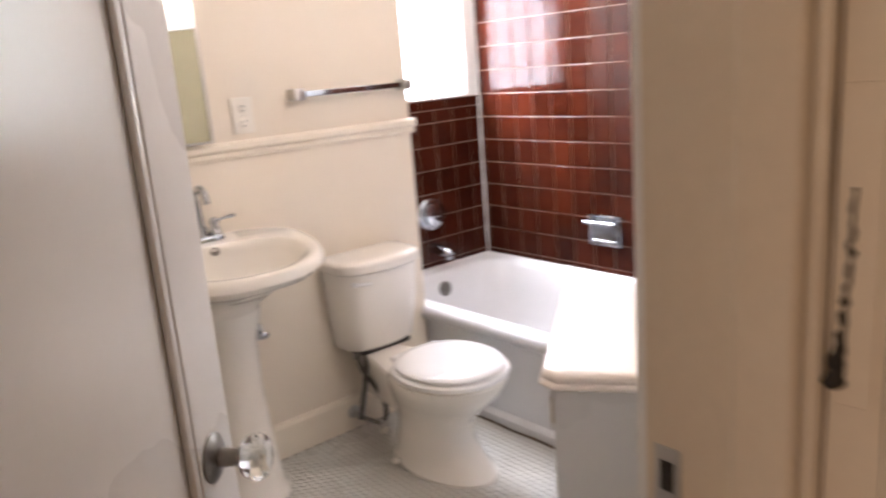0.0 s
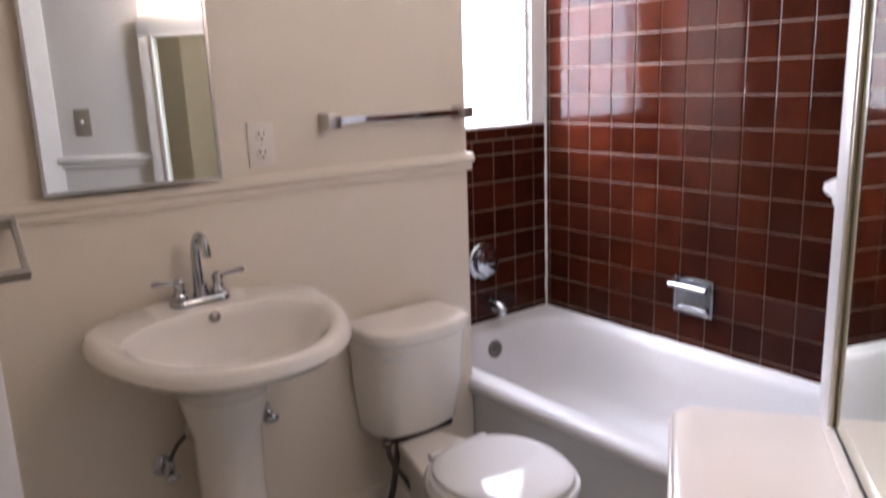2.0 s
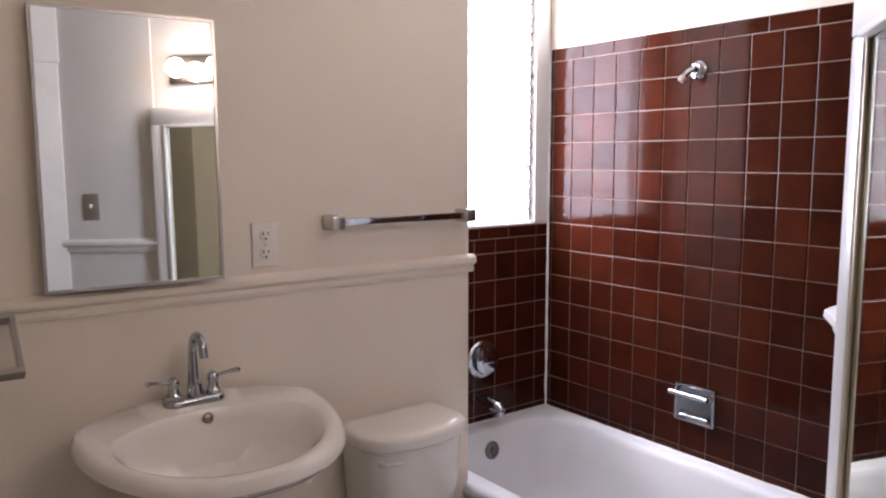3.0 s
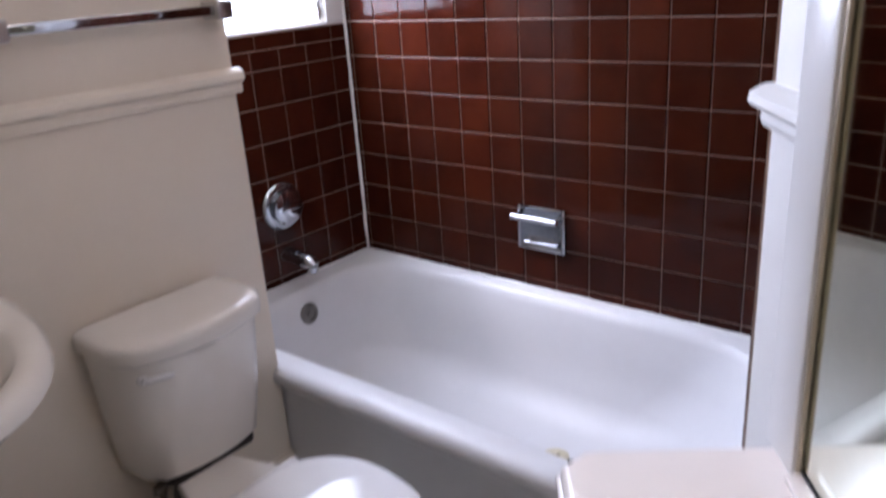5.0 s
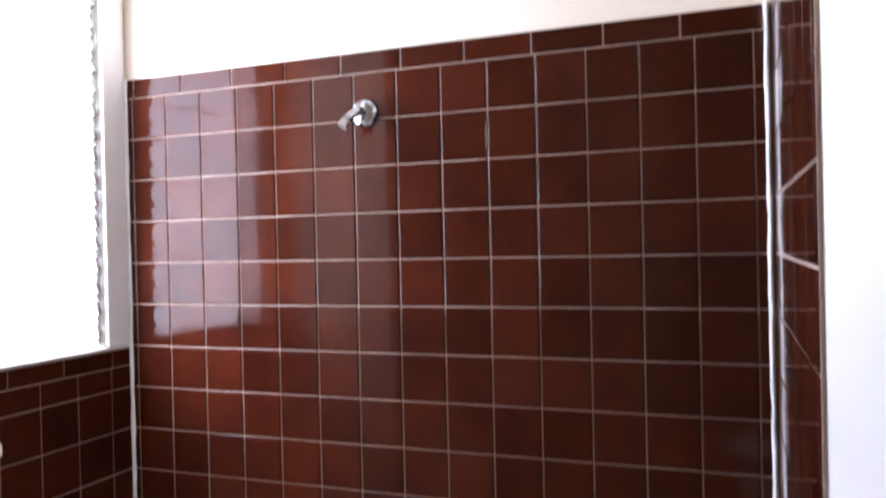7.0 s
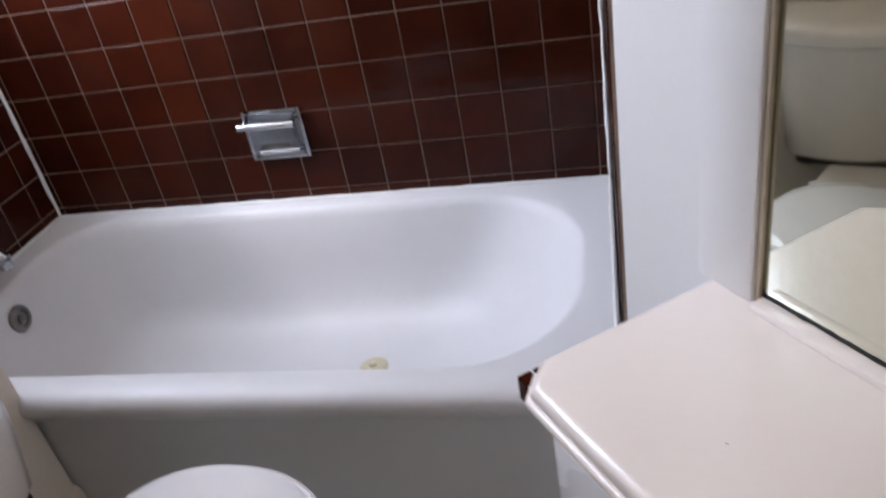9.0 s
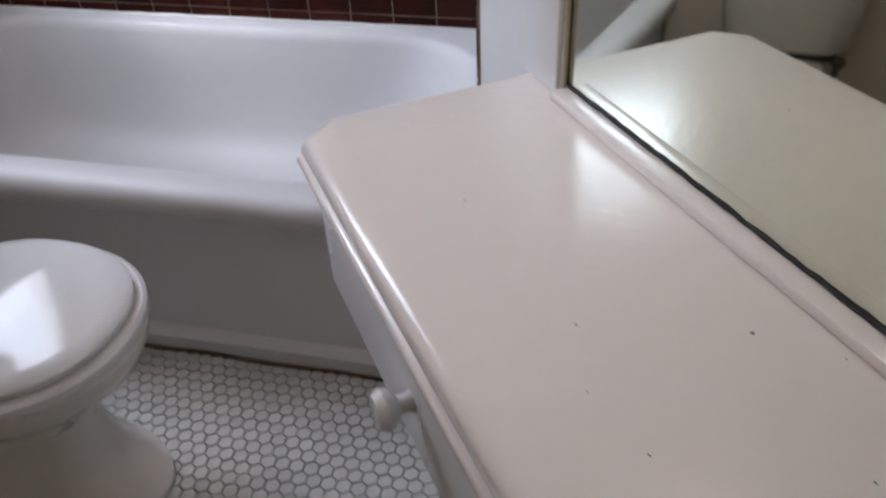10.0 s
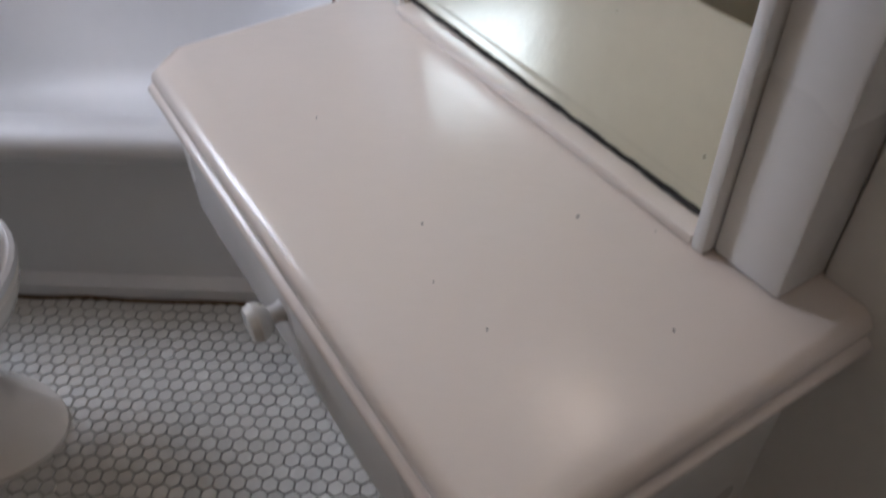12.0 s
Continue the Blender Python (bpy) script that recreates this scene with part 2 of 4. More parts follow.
RAIL = [(0, 0), (0.012, 0.0), (0.016, 0.010), (0.014, 0.022), (0.030, 0.028), (0.034, 0.034), (0.032, 0.046), (0.022, 0.052), (0.012, 0.056), (0.0, 0.056)]
BASE = [(0, 0), (0.016, 0), (0.016, 0.115), (0.011, 0.128), (0, 0.132)]
RZ = 1.088
bm = bmesh.new()
moulding(bm, [(r * 0.72, h) for r, h in RAIL], (A, -2.36, RZ), (A, -0.772 + 0.014, RZ), (1, 0, 0))
trim = structure("trim_chair_rail", bm, PAINT, "cream painted chair rail moulding on the wall")
bm = bmesh.new()
n_d = Vector((-.809, -.588, 0))
moulding(bm, RAIL, on_d(1.572, DW, RZ + 0.014), on_d(1.772, DW, RZ + 0.014), n_d)
moulding(bm, RAIL, on_d(2.353, WV, RZ + 0.014), on_d(2.78, WV, RZ + 0.014), n_d)
structure("trim_chair_rail_slanted", bm, TRIM, "white painted chair rail moulding on slanting wall")
bm = bmesh.new()
moulding(bm, BASE, (A, -2.36, 0), (A, -0.772, 0), (1, 0, 0))
structure("baseboard", bm, PAINT, "cream painted baseboard along the wall")
structure("baseboard_slanted", moulding(bmesh.new(), BASE, on_d(2.40, WV), on_d(2.78, WV), n_d), TRIM, "white painted baseboard")

# doorway: lining, stop, casings on both sides
chip = random.Random(11)
door_1 = thing("door_1", "white painted doorway lining and casing, chipped", "door frame")
door_1["kind"] = "structure"
for y0, y1, s in ((JY1, JY1 + 0.02, 1), (JY0 - 0.02, JY0, -1)):
    part("jamb", box(bmesh.new(), EX0 - 0.004, EX1 + 0.004, y0, y1, 0, 2.04, 0.002), JAMBP, door_1)
    yb = y0 if s > 0 else y1
    part("stop", box(bmesh.new(), EX0 + 0.105, EX0 + 0.170, min(yb, yb - s * 0.022), max(yb, yb - s * 0.022), 0, 2.028, 0.009, 4), JAMBP, door_1)
    part("stop_bead", box(bmesh.new(), EX0 + 0.170, EX0 + 0.186, min(yb, yb - s * 0.012), max(yb, yb - s * 0.012), 0, 2.028, 0.005, 3), JAMBP, door_1)
    part("edge_bead", box(bmesh.new(), EX0 + 0.240, EX0 + 0.262, min(yb, yb - s * 0.008), max(yb, yb - s * 0.008), 0, 2.028, 0.0035, 3), JAMBP, door_1)
    for gx in (EX0 + 0.1035, EX0 + 0.1875, EX0 + 0.2385):
        part("paint_crack", tube(bmesh.new(), [Vector((gx + chip.uniform(-0.0006, 0.0006), yb - s * 0.0004, 2.02 * k / 40)) for k in range(41)], [chip.uniform(0.0009, 0.0022) for k in range(41)], 5), SEAM, door_1, "brown dirt in the paint joint")
    for x0, x1, w in ((EX0 - 0.022, EX0, 0.212), (EX1, EX1 + 0.022, 0.12)):
        part("casing", box(bmesh.new(), x0, x1, min(yb + s * 0.008, yb + s * w), max(yb + s * 0.008, yb + s * w), 0, 1.92, 0.004), TRIM, door_1)
        part("casing_block", box(bmesh.new(), x0 - 0.006, x1 + 0.006, min(yb + s * 0.002, yb + s * (w + 0.006)), max(yb + s * 0.002, yb + s * (w + 0.006)), 1.92, 2.17, 0.005), TRIM, door_1)
part("head", box(bmesh.new(), EX0 - 0.004, EX1 + 0.004, JY0, JY1, 2.04, 2.06, 0.002), TRIM, door_1)
for x0, x1 in ((EX0 - 0.02, EX0), (EX1, EX1 + 0.02)):
    part("head_casing", box(bmesh.new(), x0, x1, JY0 - 0.002, JY1 + 0.002, 2.055, 2.16, 0.004), TRIM, door_1)
part("strike_plate", box(bmesh.new(), EX0 + 0.008, EX0 + 0.040, JY1 - 0.002, JY1 + 0.001, 0.845, 0.915, 0.0006), NICKEL, door_1, "worn steel strike plate")
part("strike_hole", box(bmesh.new(), EX0 + 0.016, EX0 + 0.032, JY1 - 0.0028, JY1, 0.862, 0.898), DARK, door_1)
part("mortise_patch", box(bmesh.new(), EX0 + 0.192, EX0 + 0.228, JY1 - 0.0035, JY1 + 0.001, 1.02, 1.30, 0.0015), JAMBP, door_1, "painted-over lock mortise patch")
bm = bmesh.new()
tube(bm, [Vector((EX0 + 0.197 + 0.010 * (k / 30) + chip.uniform(-0.002, 0.002), JY1 - 0.0035, 1.035 + 0.0062 * k)) for k in range(30)], [max(0.0008, (0.0125 - 0.0009 * k if k < 6 else 0.0062 - 0.00012 * k) * chip.uniform(0.3, 1.1)) for k in range(30)], 6)
part("paint_chips", bm, DARK, door_1, "dark chipped paint along the mortise")

# ---- bathtub ----
def rrect(x0, x1, y0, y1, r, z, n=10):
    """A rounded rectangle; r is one radius, or four from the +x +y corner round."""
    r = r if isinstance(r, (list, tuple)) else (r,) * 4
    out = []
    for (sx, sy), rr, a0 in zip(((1, 1), (-1, 1), (-1, -1), (1, -1)), r, (0, 90, 180, 270)):
        cx, cy = (x1 - rr if sx > 0 else x0 + rr), (y1 - rr if sy > 0 else y0 + rr)
        for k in range(n + 1):
            a = radians(a0 + 90 * k / n)
            out.append(Vector((cx + rr * math.cos(a), cy + rr * math.sin(a), z)))
    return out


TZ = 0.386
tub = thing("bathtub", "white enamelled built-in bathtub, empty, with rolled front rim", "bathtub")
L, R, BK, FR = 0.006, 1.589, -0.006, -0.79
rows = [rrect(L, R, -0.795, BK, 0.003, 0.0),
        rrect(L, R, -0.792, BK, 0.003, 0.03),
        rrect(L, R, -0.770, BK, 0.003, 0.045),
        rrect(L, R, -0.762, BK, 0.003, 0.30),
        rrect(L, R, -0.766, BK, 0.003, 0.326),
        rrect(L, R, -0.782, BK, 0.004, 0.332),
        rrect(L, R, -0.791, BK, 0.005, 0.345),
        rrect(L, R, -0.793, BK, 0.006, 0.360),
        rrect(L, R, -0.787, BK, 0.008, 0.377),
        rrect(L, R, -0.770, BK, 0.010, 0.389),
        rrect(L, R, -0.745, BK, 0.012, TZ + 0.002),
        rrect(0.075, 1.525, -0.715, -0.050, (0.26, 0.16, 0.16, 0.26), TZ),
        rrect(0.084, 1.515, -0.704, -0.058, (0.26, 0.16, 0.16, 0.26), TZ - 0.006),
        rrect(0.095, 1.500, -0.694, -0.068, (0.26, 0.16, 0.16, 0.26), TZ - 0.028),
        rrect(0.115, 1.440, -0.680, -0.082, (0.25, 0.15, 0.15, 0.25), 0.25),
        rrect(0.140, 1.350, -0.660, -0.100, (0.24, 0.15, 0.15, 0.24), 0.13),
        rrect(0.175, 1.270, -0.630, -0.130, (0.22, 0.14, 0.14, 0.22), 0.080),
        rrect(0.235, 1.200, -0.580, -0.180, (0.17, 0.12, 0.12, 0.17), 0.058),
        rrect(0.40, 1.0, -0.48, -0.30, 0.06, 0.050)]
part("body", rings(bmesh.new(), rows), ENAMEL, tub, smooth=True)
ov = Matrix.Translation((0.104, -0.395, 0.305)) @ Matrix.Rotation(radians(84), 4, "Y")
plate = part("overflow_plate", lathe(bmesh.new(), [(0.036, 0), (0.036, 0.003), (0.032, 0.007), (0.022, 0.008), (0.02, 0.004), (0.012, 0.004), (0.010, 0.009), (0.0005, 0.009)], 28, ov), DULL, tub, "round worn metal overflow plate", smooth=True)
part("stopper", lathe(bmesh.new(), [(0.036, 0.0), (0.037, 0.004), (0.030, 0.009), (0.012, 0.010), (0.010, 0.018), (0.0005, 0.019)], 24, Matrix.Translation((0.972, -0.315, 0.050))), YELLOW, tub, "yellowed round drain stopper", smooth=True)
bm = bmesh.new()
for a, b in (((0.42, -0.802, 0.004), (1.62, -0.802, 0.004)),):
    tube(bm, arc([Vector(a).lerp(Vector(b), k / 12) + Vector((0, 0.003 * math.sin(k * 2.3), 0.001 * math.cos(k * 3.1))) for k in range(13)], 2), 0.0035, 6)
structure("trim_tub_seam", bm, SEAM, "dirty brown seam where tub meets floor", True)

# ---- toilet ----
def egg(cx, cy, back, front, half, z, n=40, p=2.0):
    """A ring, rounder at the front, with its length along x."""
    out = []
    for k in range(n):
        a = 2 * math.pi * k / n
        c, s = math.cos(a), math.sin(a)
        rx = front if c > 0 else back
        out.append(Vector((cx + rx * math.copysign(abs(c) ** (2 / p), c), cy + half * math.copysign(abs(s) ** (2 / p), s), z)))
    return out


TY = -1.113
TD = -0.030
toilet = thing("toilet", "white two-piece china toilet with closed lid", "toilet", Matrix.Translation((0.9, TY, 0)))


def local(ob, bm):
    bmesh.ops.transform(bm, matrix=ob.matrix_world.inverted(), verts=bm.verts)
    return bm


rows = [egg(0.88, TY, 0.22, 0.236, 0.130, 0.0), egg(0.88, TY, 0.22, 0.236, 0.130, 0.010), egg(0.88, TY, 0.21, 0.226, 0.123, 0.018), egg(0.87, TY, 0.20, 0.198, 0.110, 0.05), egg(0.86, TY, 0.18, 0.160, 0.095, 0.12),
        egg(0.86, TY, 0.18, 0.158, 0.098, 0.18), egg(0.885, TY, 0.20, 0.196, 0.136, 0.250), egg(0.92, TY, 0.22, 0.222, 0.166, 0.302), egg(0.93, TY, 0.22, 0.228, 0.178, 0.334),
        egg(0.935, TY, 0.21, 0.226, 0.180, 0.350), egg(0.935, TY, 0.205, 0.220, 0.175, 0.356), egg(0.935, TY, 0.1, 0.1, 0.1, 0.356)]
part("bowl", local(toilet, rings(bmesh.new(), rows)), CHINA, toilet, smooth=True)
bm = bmesh.new()
rings(bm, [rrect(0.45, 0.82, TY - w, TY + w, 0.05, z, 10) for z, w in ((0.15, 0.060), (0.24, 0.085), (0.306, 0.118), (0.331, 0.124), (0.338, 0.118))])
for v in bm.verts:
    v.co.y = TY + (v.co.y - TY) * (0.30 + 0.70 * min(1.0, max(0.0, (v.co.x - 0.47) / 0.28)))
part("tank_shelf", local(toilet, bm), CHINA, toilet, smooth=True)
# dark filler that draws the shadow line between tank and shelf
part("tank_gap_shade", local(toilet, rings(bmesh.new(), [rrect(0.47, 0.578, TY - 0.088, TY + 0.145, 0.03, z) for z in (0.337, 0.3455)])), DARK, toilet, "dark strip drawn as shade in the gap under the tank")
bm = bmesh.new()
rings(bm, [egg(0.948, TY, 0.190 - s, 0.212 - s, 0.184 - s, z, p=2.1) for z, s in ((0.357, 0.006), (0.360, 0.0), (0.372, 0.0), (0.377, 0.006), (0.377, 0.03))])
part("seat", local(toilet, bm), SEATP, toilet, "white plastic ring seat", smooth=True)
bm = bmesh.new()
rings(bm, [egg(0.945, TY, 0.178 - s, 0.198 - s, 0.170 - s, z, p=2.15) for z, s in ((0.378, 0.004), (0.381, 0.0), (0.389, 0.0), (0.395, 0.006), (0.398, 0.03), (0.400, 0.09), (0.401, 0.155))])
lid = part("lid", local(toilet, bm), SEATP, toilet, "glossy white closed lid", smooth=True)
for s_ in (-1, 1):
    bm = lathe(bmesh.new(), [(0.0005, -0.026), (0.010, -0.026), (0.012, -0.018), (0.012, 0.018), (0.010, 0.026), (0.0005, 0.026)], 14, Matrix.Translation((0.770, TY + s_ * 0.072, 0.378)) @ Matrix.Rotation(radians(90), 4, "X"))
    part("hinge", local(toilet, bm), SEATP, toilet, smooth=True)
    part("floor_bolt_cap", local(toilet, lathe(bmesh.new(), [(0.014, 0.0), (0.014, 0.008), (0.009, 0.015), (0.0005, 0.017)], 14, Matrix.Translation((0.78, TY + s_ * 0.128, 0.012)))), CHINA, toilet, smooth=True)


def tankring(half_back, half_front, x0, x1, bow, z, n=12):
    """Tank outline: flat back, bowed front."""
    out = [Vector((x0, TY + 0.034 + half_back, z)), Vector((x0, TY + 0.034 - half_back, z))]
    for k in range(n + 1):
        t = -1 + 2 * k / n
        edge = max(0, abs(t) - 0.80) / 0.20
        out.append(Vector((x1 + bow * (1 - t * t) - 0.034 * edge ** 2, TY + 0.034 + t * half_front, z)))
    return out


bm = bmesh.new()
rings(bm, [tankring(0.140, 0.134, 0.435, 0.545, 0.030, 0.375 + TD), tankring(0.146, 0.141, 0.435, 0.556, 0.034, 0.387 + TD), tankring(0.160, 0.158, 0.435, 0.573, 0.040, 0.52 + TD), tankring(0.168, 0.168, 0.433, 0.583, 0.044, 0.668 + TD), tankring(0.168, 0.168, 0.433, 0.583, 0.044, 0.676 + TD)])
part("tank", local(toilet, bm), CHINA, toilet, smooth=True)
bm = bmesh.new()
rings(bm, [tankring(0.170 + s, 0.170 + s, 0.431, 0.585 + s, 0.048, z + TD) for z, s in ((0.674, -0.002), (0.676, 0.005), (0.680, 0.009), (0.702, 0.011), (0.712, 0.008), (0.718, 0.0), (0.721, -0.014), (0.722, -0.04))])
part("tank_lid", local(toilet, bm), CHINA, toilet, smooth=True)
bm = bmesh.new()
lathe(bm, [(0.012, 0), (0.012, 0.008), (0.008, 0.012), (0.008, 0.018), (0.0005, 0.018)], 16, Matrix.Translation((0.586, TY - 0.098, 0.612)) @ Matrix.Rotation(radians(90), 4, "Y"))
tube(bm, [(0.606, TY - 0.100, 0.612), (0.611, TY - 0.085, 0.612), (0.618, TY - 0.062, 0.611), (0.622, TY - 0.048, 0.610)], [0.006, 0.006, 0.007, 0.004], 10)
part("flush_lever", local(toilet, bm), SEATP, toilet, "white flush lever", smooth=True)

supply = thing("toilet_water_supply", "stop valve and grey hose feeding the toilet tank", "water supply", Matrix.Translation((A + 0.05, TY - 0.10, 0.1)))
part("stub_pipe", local(supply, tube(bmesh.new(), [(A + 0.017, TY - 0.062, 0.070), (A + 0.078, TY - 0.062, 0.066)], 0.010, 12)), NICKEL, supply, smooth=True)
part("escutcheon", local(supply, lathe(bmesh.new(), [(0.026, 0.0), (0.025, 0.004), (0.012, 0.010)], 18, Matrix.Translation((A + 0.0165, TY - 0.062, 0.070)) @ rot(90, "Y"))), NICKEL, supply, smooth=True)
part("riser_tube", local(supply, tube(bmesh.new(), [(A + 0.085, TY - 0.078, 0.068), (A + 0.115, TY - 0.069, 0.18), (A + 0.140, TY - 0.058, 0.343)], 0.0095, 12)), RUBBER, supply, smooth=True)
part("cross_pipe", local(supply, tube(bmesh.new(), [(A + 0.080, TY - 0.066, 0.068), (A + 0.15, TY - 0.030, 0.048)], 0.008, 12)), DULL, supply, smooth=True)
bm = lathe(bmesh.new(), [(0.012, -0.024), (0.016, -0.016), (0.016, 0.012), (0.010, 0.018), (0.009, 0.034), (0.0005, 0.034)], 14, Matrix.Translation((A + 0.155, TY - 0.026, 0.036)))
part("valve_body", local(supply, bm), NICKEL, supply, smooth=True)
part("valve_handle", local(supply, lathe(bmesh.new(), [(0.0005, 0), (0.018, 0.0), (0.020, 0.006), (0.014, 0.012), (0.0005, 0.013)], 14, Matrix.Translation((A + 0.171, TY - 0.034, 0.034)) @ rot(90, "Y") @ Matrix.Diagonal((0.7, 1, 1, 1)))), IVORY, supply, "pale oval valve handle", smooth=True)
hose = arc([(A + 0.155, TY - 0.026, 0.060), (A + 0.165, TY - 0.018, 0.090), (A + 0.162, TY - 0.018, 0.140), (A + 0.158, TY - 0.056, 0.220), (A + 0.150, TY - 0.092, 0.285), (A + 0.140, TY - 0.100, 0.343)], 8)
part("hose", local(supply, tube(bmesh.new(), hose, 0.0078, 10)), RUBBER, supply, smooth=True)
part("hose_nut", local(supply, lathe(bmesh.new(), [(0.013, 0), (0.015, 0.004), (0.015, 0.016), (0.012, 0.020)], 8, Matrix.Translation((A + 0.140, TY - 0.100, 0.328)))), DULL, supply)

# ---- pedestal sink ----
SY = -1.684
SR = 0.850
sink = thing("pedestal_sink", "white china pedestal sink with wide oval basin", "sink", Matrix.Translation((0.6, SY, 0)))


def basin(front, half, z, back=A + 0.004, bx=0.10, n=48):
    """A D-shaped ring: an oval that the wall cuts off at its back."""
    front, half = front - 0.009, half * 0.985
    out = []
    for k in range(n):
        a = 2 * math.pi * k / n
        c, s = math.cos(a), math.sin(a)
        x = 0.575 + (front - 0.575) * c if c > 0 else 0.575 - (0.575 - back) * abs(c) ** 0.8
        w = half * math.copysign(abs(s) ** 0.82, s)
        if c < 0:
            w *= 1 - bx * c * c
        out.append(Vector((x, SY + w, z)))
    return out


def oval(cx, fx, bxx, half, z, n=48):
    return [Vector((cx + (fx if math.cos(a) > 0 else bxx) * math.cos(a), SY + half * math.sin(a), z)) for a in [2 * math.pi * k / n for k in range(n)]]


rows = [oval(0.575, 0.085, 0.10, 0.095, 0.60), oval(0.58, 0.10, 0.11, 0.11, 0.66), oval(0.59, 0.145, 0.13, 0.165, 0.71), basin(0.840, 0.225, 0.772, A + 0.01), basin(0.908, 0.280, 0.799), basin(0.920, 0.298, 0.812), basin(0.928, 0.306, 0.820), basin(0.927, 0.305, 0.834), basin(0.919, 0.295, SR - 0.003), basin(0.906, 0.280, SR + 0.001, A + 0.008)]
inner = [oval(0.660, 0.222, 0.130, 0.242, SR - 0.002), oval(0.660, 0.214, 0.124, 0.233, SR - 0.010), oval(0.657, 0.195, 0.118, 0.214, SR - 0.035), oval(0.655, 0.165, 0.112, 0.182, SR - 0.085), oval(0.650, 0.105, 0.088, 0.122, SR - 0.130), oval(0.640, 0.025, 0.030, 0.032, SR - 0.148)]
bm = rings(bmesh.new(), rows + inner)
for v in bm.verts:
    v.co.z -= 0.085 * (v.co.x - 0.50) * min(1.0, max(0.0, (v.co.z - 0.66) / 0.1))
part("basin", local(sink, bm), CHINA, sink, smooth=True)
prof = [(0.0, 0.118, 0.125), (0.02, 0.117, 0.124), (0.045, 0.102, 0.108), (0.20, 0.090, 0.092), (0.40, 0.080, 0.080), (0.55, 0.082, 0.084), (0.62, 0.098, 0.105), (0.66, 0.10, 0.11)]
part("pedestal", local(sink, rings(bmesh.new(), [oval(0.575, fx, 0.09, hy, z) for z, fx, hy in prof])), CHINA, sink, smooth=True)
hm = Matrix.Translation((0.5405, SY + 0.010, SR - 0.024)) @ Matrix.Rotation(radians(72), 4, "Y")
part("overflow_ring", local(sink, lathe(bmesh.new(), [(0.013, -0.004), (0.0135, 0.002), (0.010, 0.003), (0.009, -0.002), (0.0005, -0.003)], 20, hm)), DULL, sink, "small dark metal overflow ring", smooth=True)
part("drain", local(sink, lathe(bmesh.new(), [(0.026, 0), (0.026, 0.003), (0.018, 0.004), (0.0005, 0.008)], 20, Matrix.Translation((0.640, SY, SR - 0.158)))), CHROME, sink, smooth=True)

FZ = SR + 0.001
faucet = thing("sink_faucet", "chrome centerset faucet with two lever handles", "faucet", Matrix.Translation((0.475, SY + 0.005, FZ)))
bm = bmesh.new()
rings(bm, [rrect(0.475 - w, 0.475 + w, SY - 0.080 + d, SY + 0.080 - d, w * 0.98, FZ + z) for z, w, d in ((0, 0.028, 0), (0.010, 0.028, 0), (0.016, 0.024, 0.004), (0.019, 0.018, 0.010))])
part("base_plate", local(faucet, bm), CHROME, faucet, smooth=True)
sp = arc([(0.475, SY, FZ + 0.015), (0.475, SY, FZ + 0.09), (0.478, SY, FZ + 0.15), (0.500, SY, FZ + 0.180), (0.530, SY, FZ + 0.182), (0.552, SY, FZ + 0.165), (0.560, SY, FZ + 0.135)], 8)
part("spout", local(faucet, tube(bmesh.new(), sp, [0.016 - 0.005 * min(1, k / 16) for k in range(len(sp))], 16)), CHROME, faucet, smooth=True)
part("spout_collar", local(faucet, lathe(bmesh.new(), [(0.022, 0.016), (0.023, 0.024), (0.018, 0.036), (0.016, 0.05)], 20, Matrix.Translation((0.475, SY + 0.005, FZ)))), CHROME, faucet, smooth=True)
for s in (-1, 1):
    y = SY + s * 0.052
    bm = lathe(bmesh.new(), [(0.020, 0.016), (0.021, 0.026), (0.015, 0.034), (0.013, 0.050), (0.016, 0.058), (0.013, 0.068), (0.007, 0.074), (0.0005, 0.076)], 18, Matrix.Translation((0.475, y, FZ)))
    tube(bm, [(0.475, y, FZ + 0.060), (0.478, y + s * 0.03, FZ + 0.066), (0.482, y + s * 0.052, FZ + 0.069), (0.484, y + s * 0.066, FZ + 0.070), (0.485, y + s * 0.072, FZ + 0.070)], [0.005, 0.0045, 0.006, 0.008, 0.004], 10)
    part("lever_handle", local(faucet, bm), CHROME, faucet, smooth=True)


faucet.matrix_world = faucet.matrix_world @ Matrix.Diagonal((0.94, 0.94, 0.94, 1))


def angle_stop(y, z, top):
    t = thing("water_stop_valve", "chrome angle stop valve on the wall under the sink", "valve", Matrix.Translation((A, y, z)), "stop valves under the sink")
    part("escutcheon", lathe(bmesh.new(), [(0.030, 0.0005), (0.030, 0.003), (0.018, 0.011), (0.011, 0.014), (0.011, 0.045)], 22, rot(90, "Y")), CHROME, t, smooth=True)
    part("valve_body", lathe(bmesh.new(), [(0.012, -0.018), (0.015, -0.012), (0.015, 0.014), (0.010, 0.018), (0.010, 0.034), (0.007, 0.036)], 16, Matrix.Translation((0.055, 0, 0))), CHROME, t, smooth=True)
    part("handle", lathe(bmesh.new(), [(0.006, 0.0), (0.006, 0.012), (0.018, 0.014), (0.020, 0.020), (0.012, 0.026), (0.0005, 0.027)], 16, Matrix.Translation((0.066, 0, 0)) @ rot(90, "Y") @ Matrix.Diagonal((0.62, 1, 1, 1))), CHROME, t, smooth=True)
    pts = arc([(0.055, 0, 0.03), (0.056, top[1] * 0.25, 0.07), (0.062, top[1] * 0.7, 0.12), (top[0], top[1], top[2])], 8)
    part("supply_hose", tube(bmesh.new(), pts, 0.0055, 10), RUBBER, t, smooth=True)
    return t


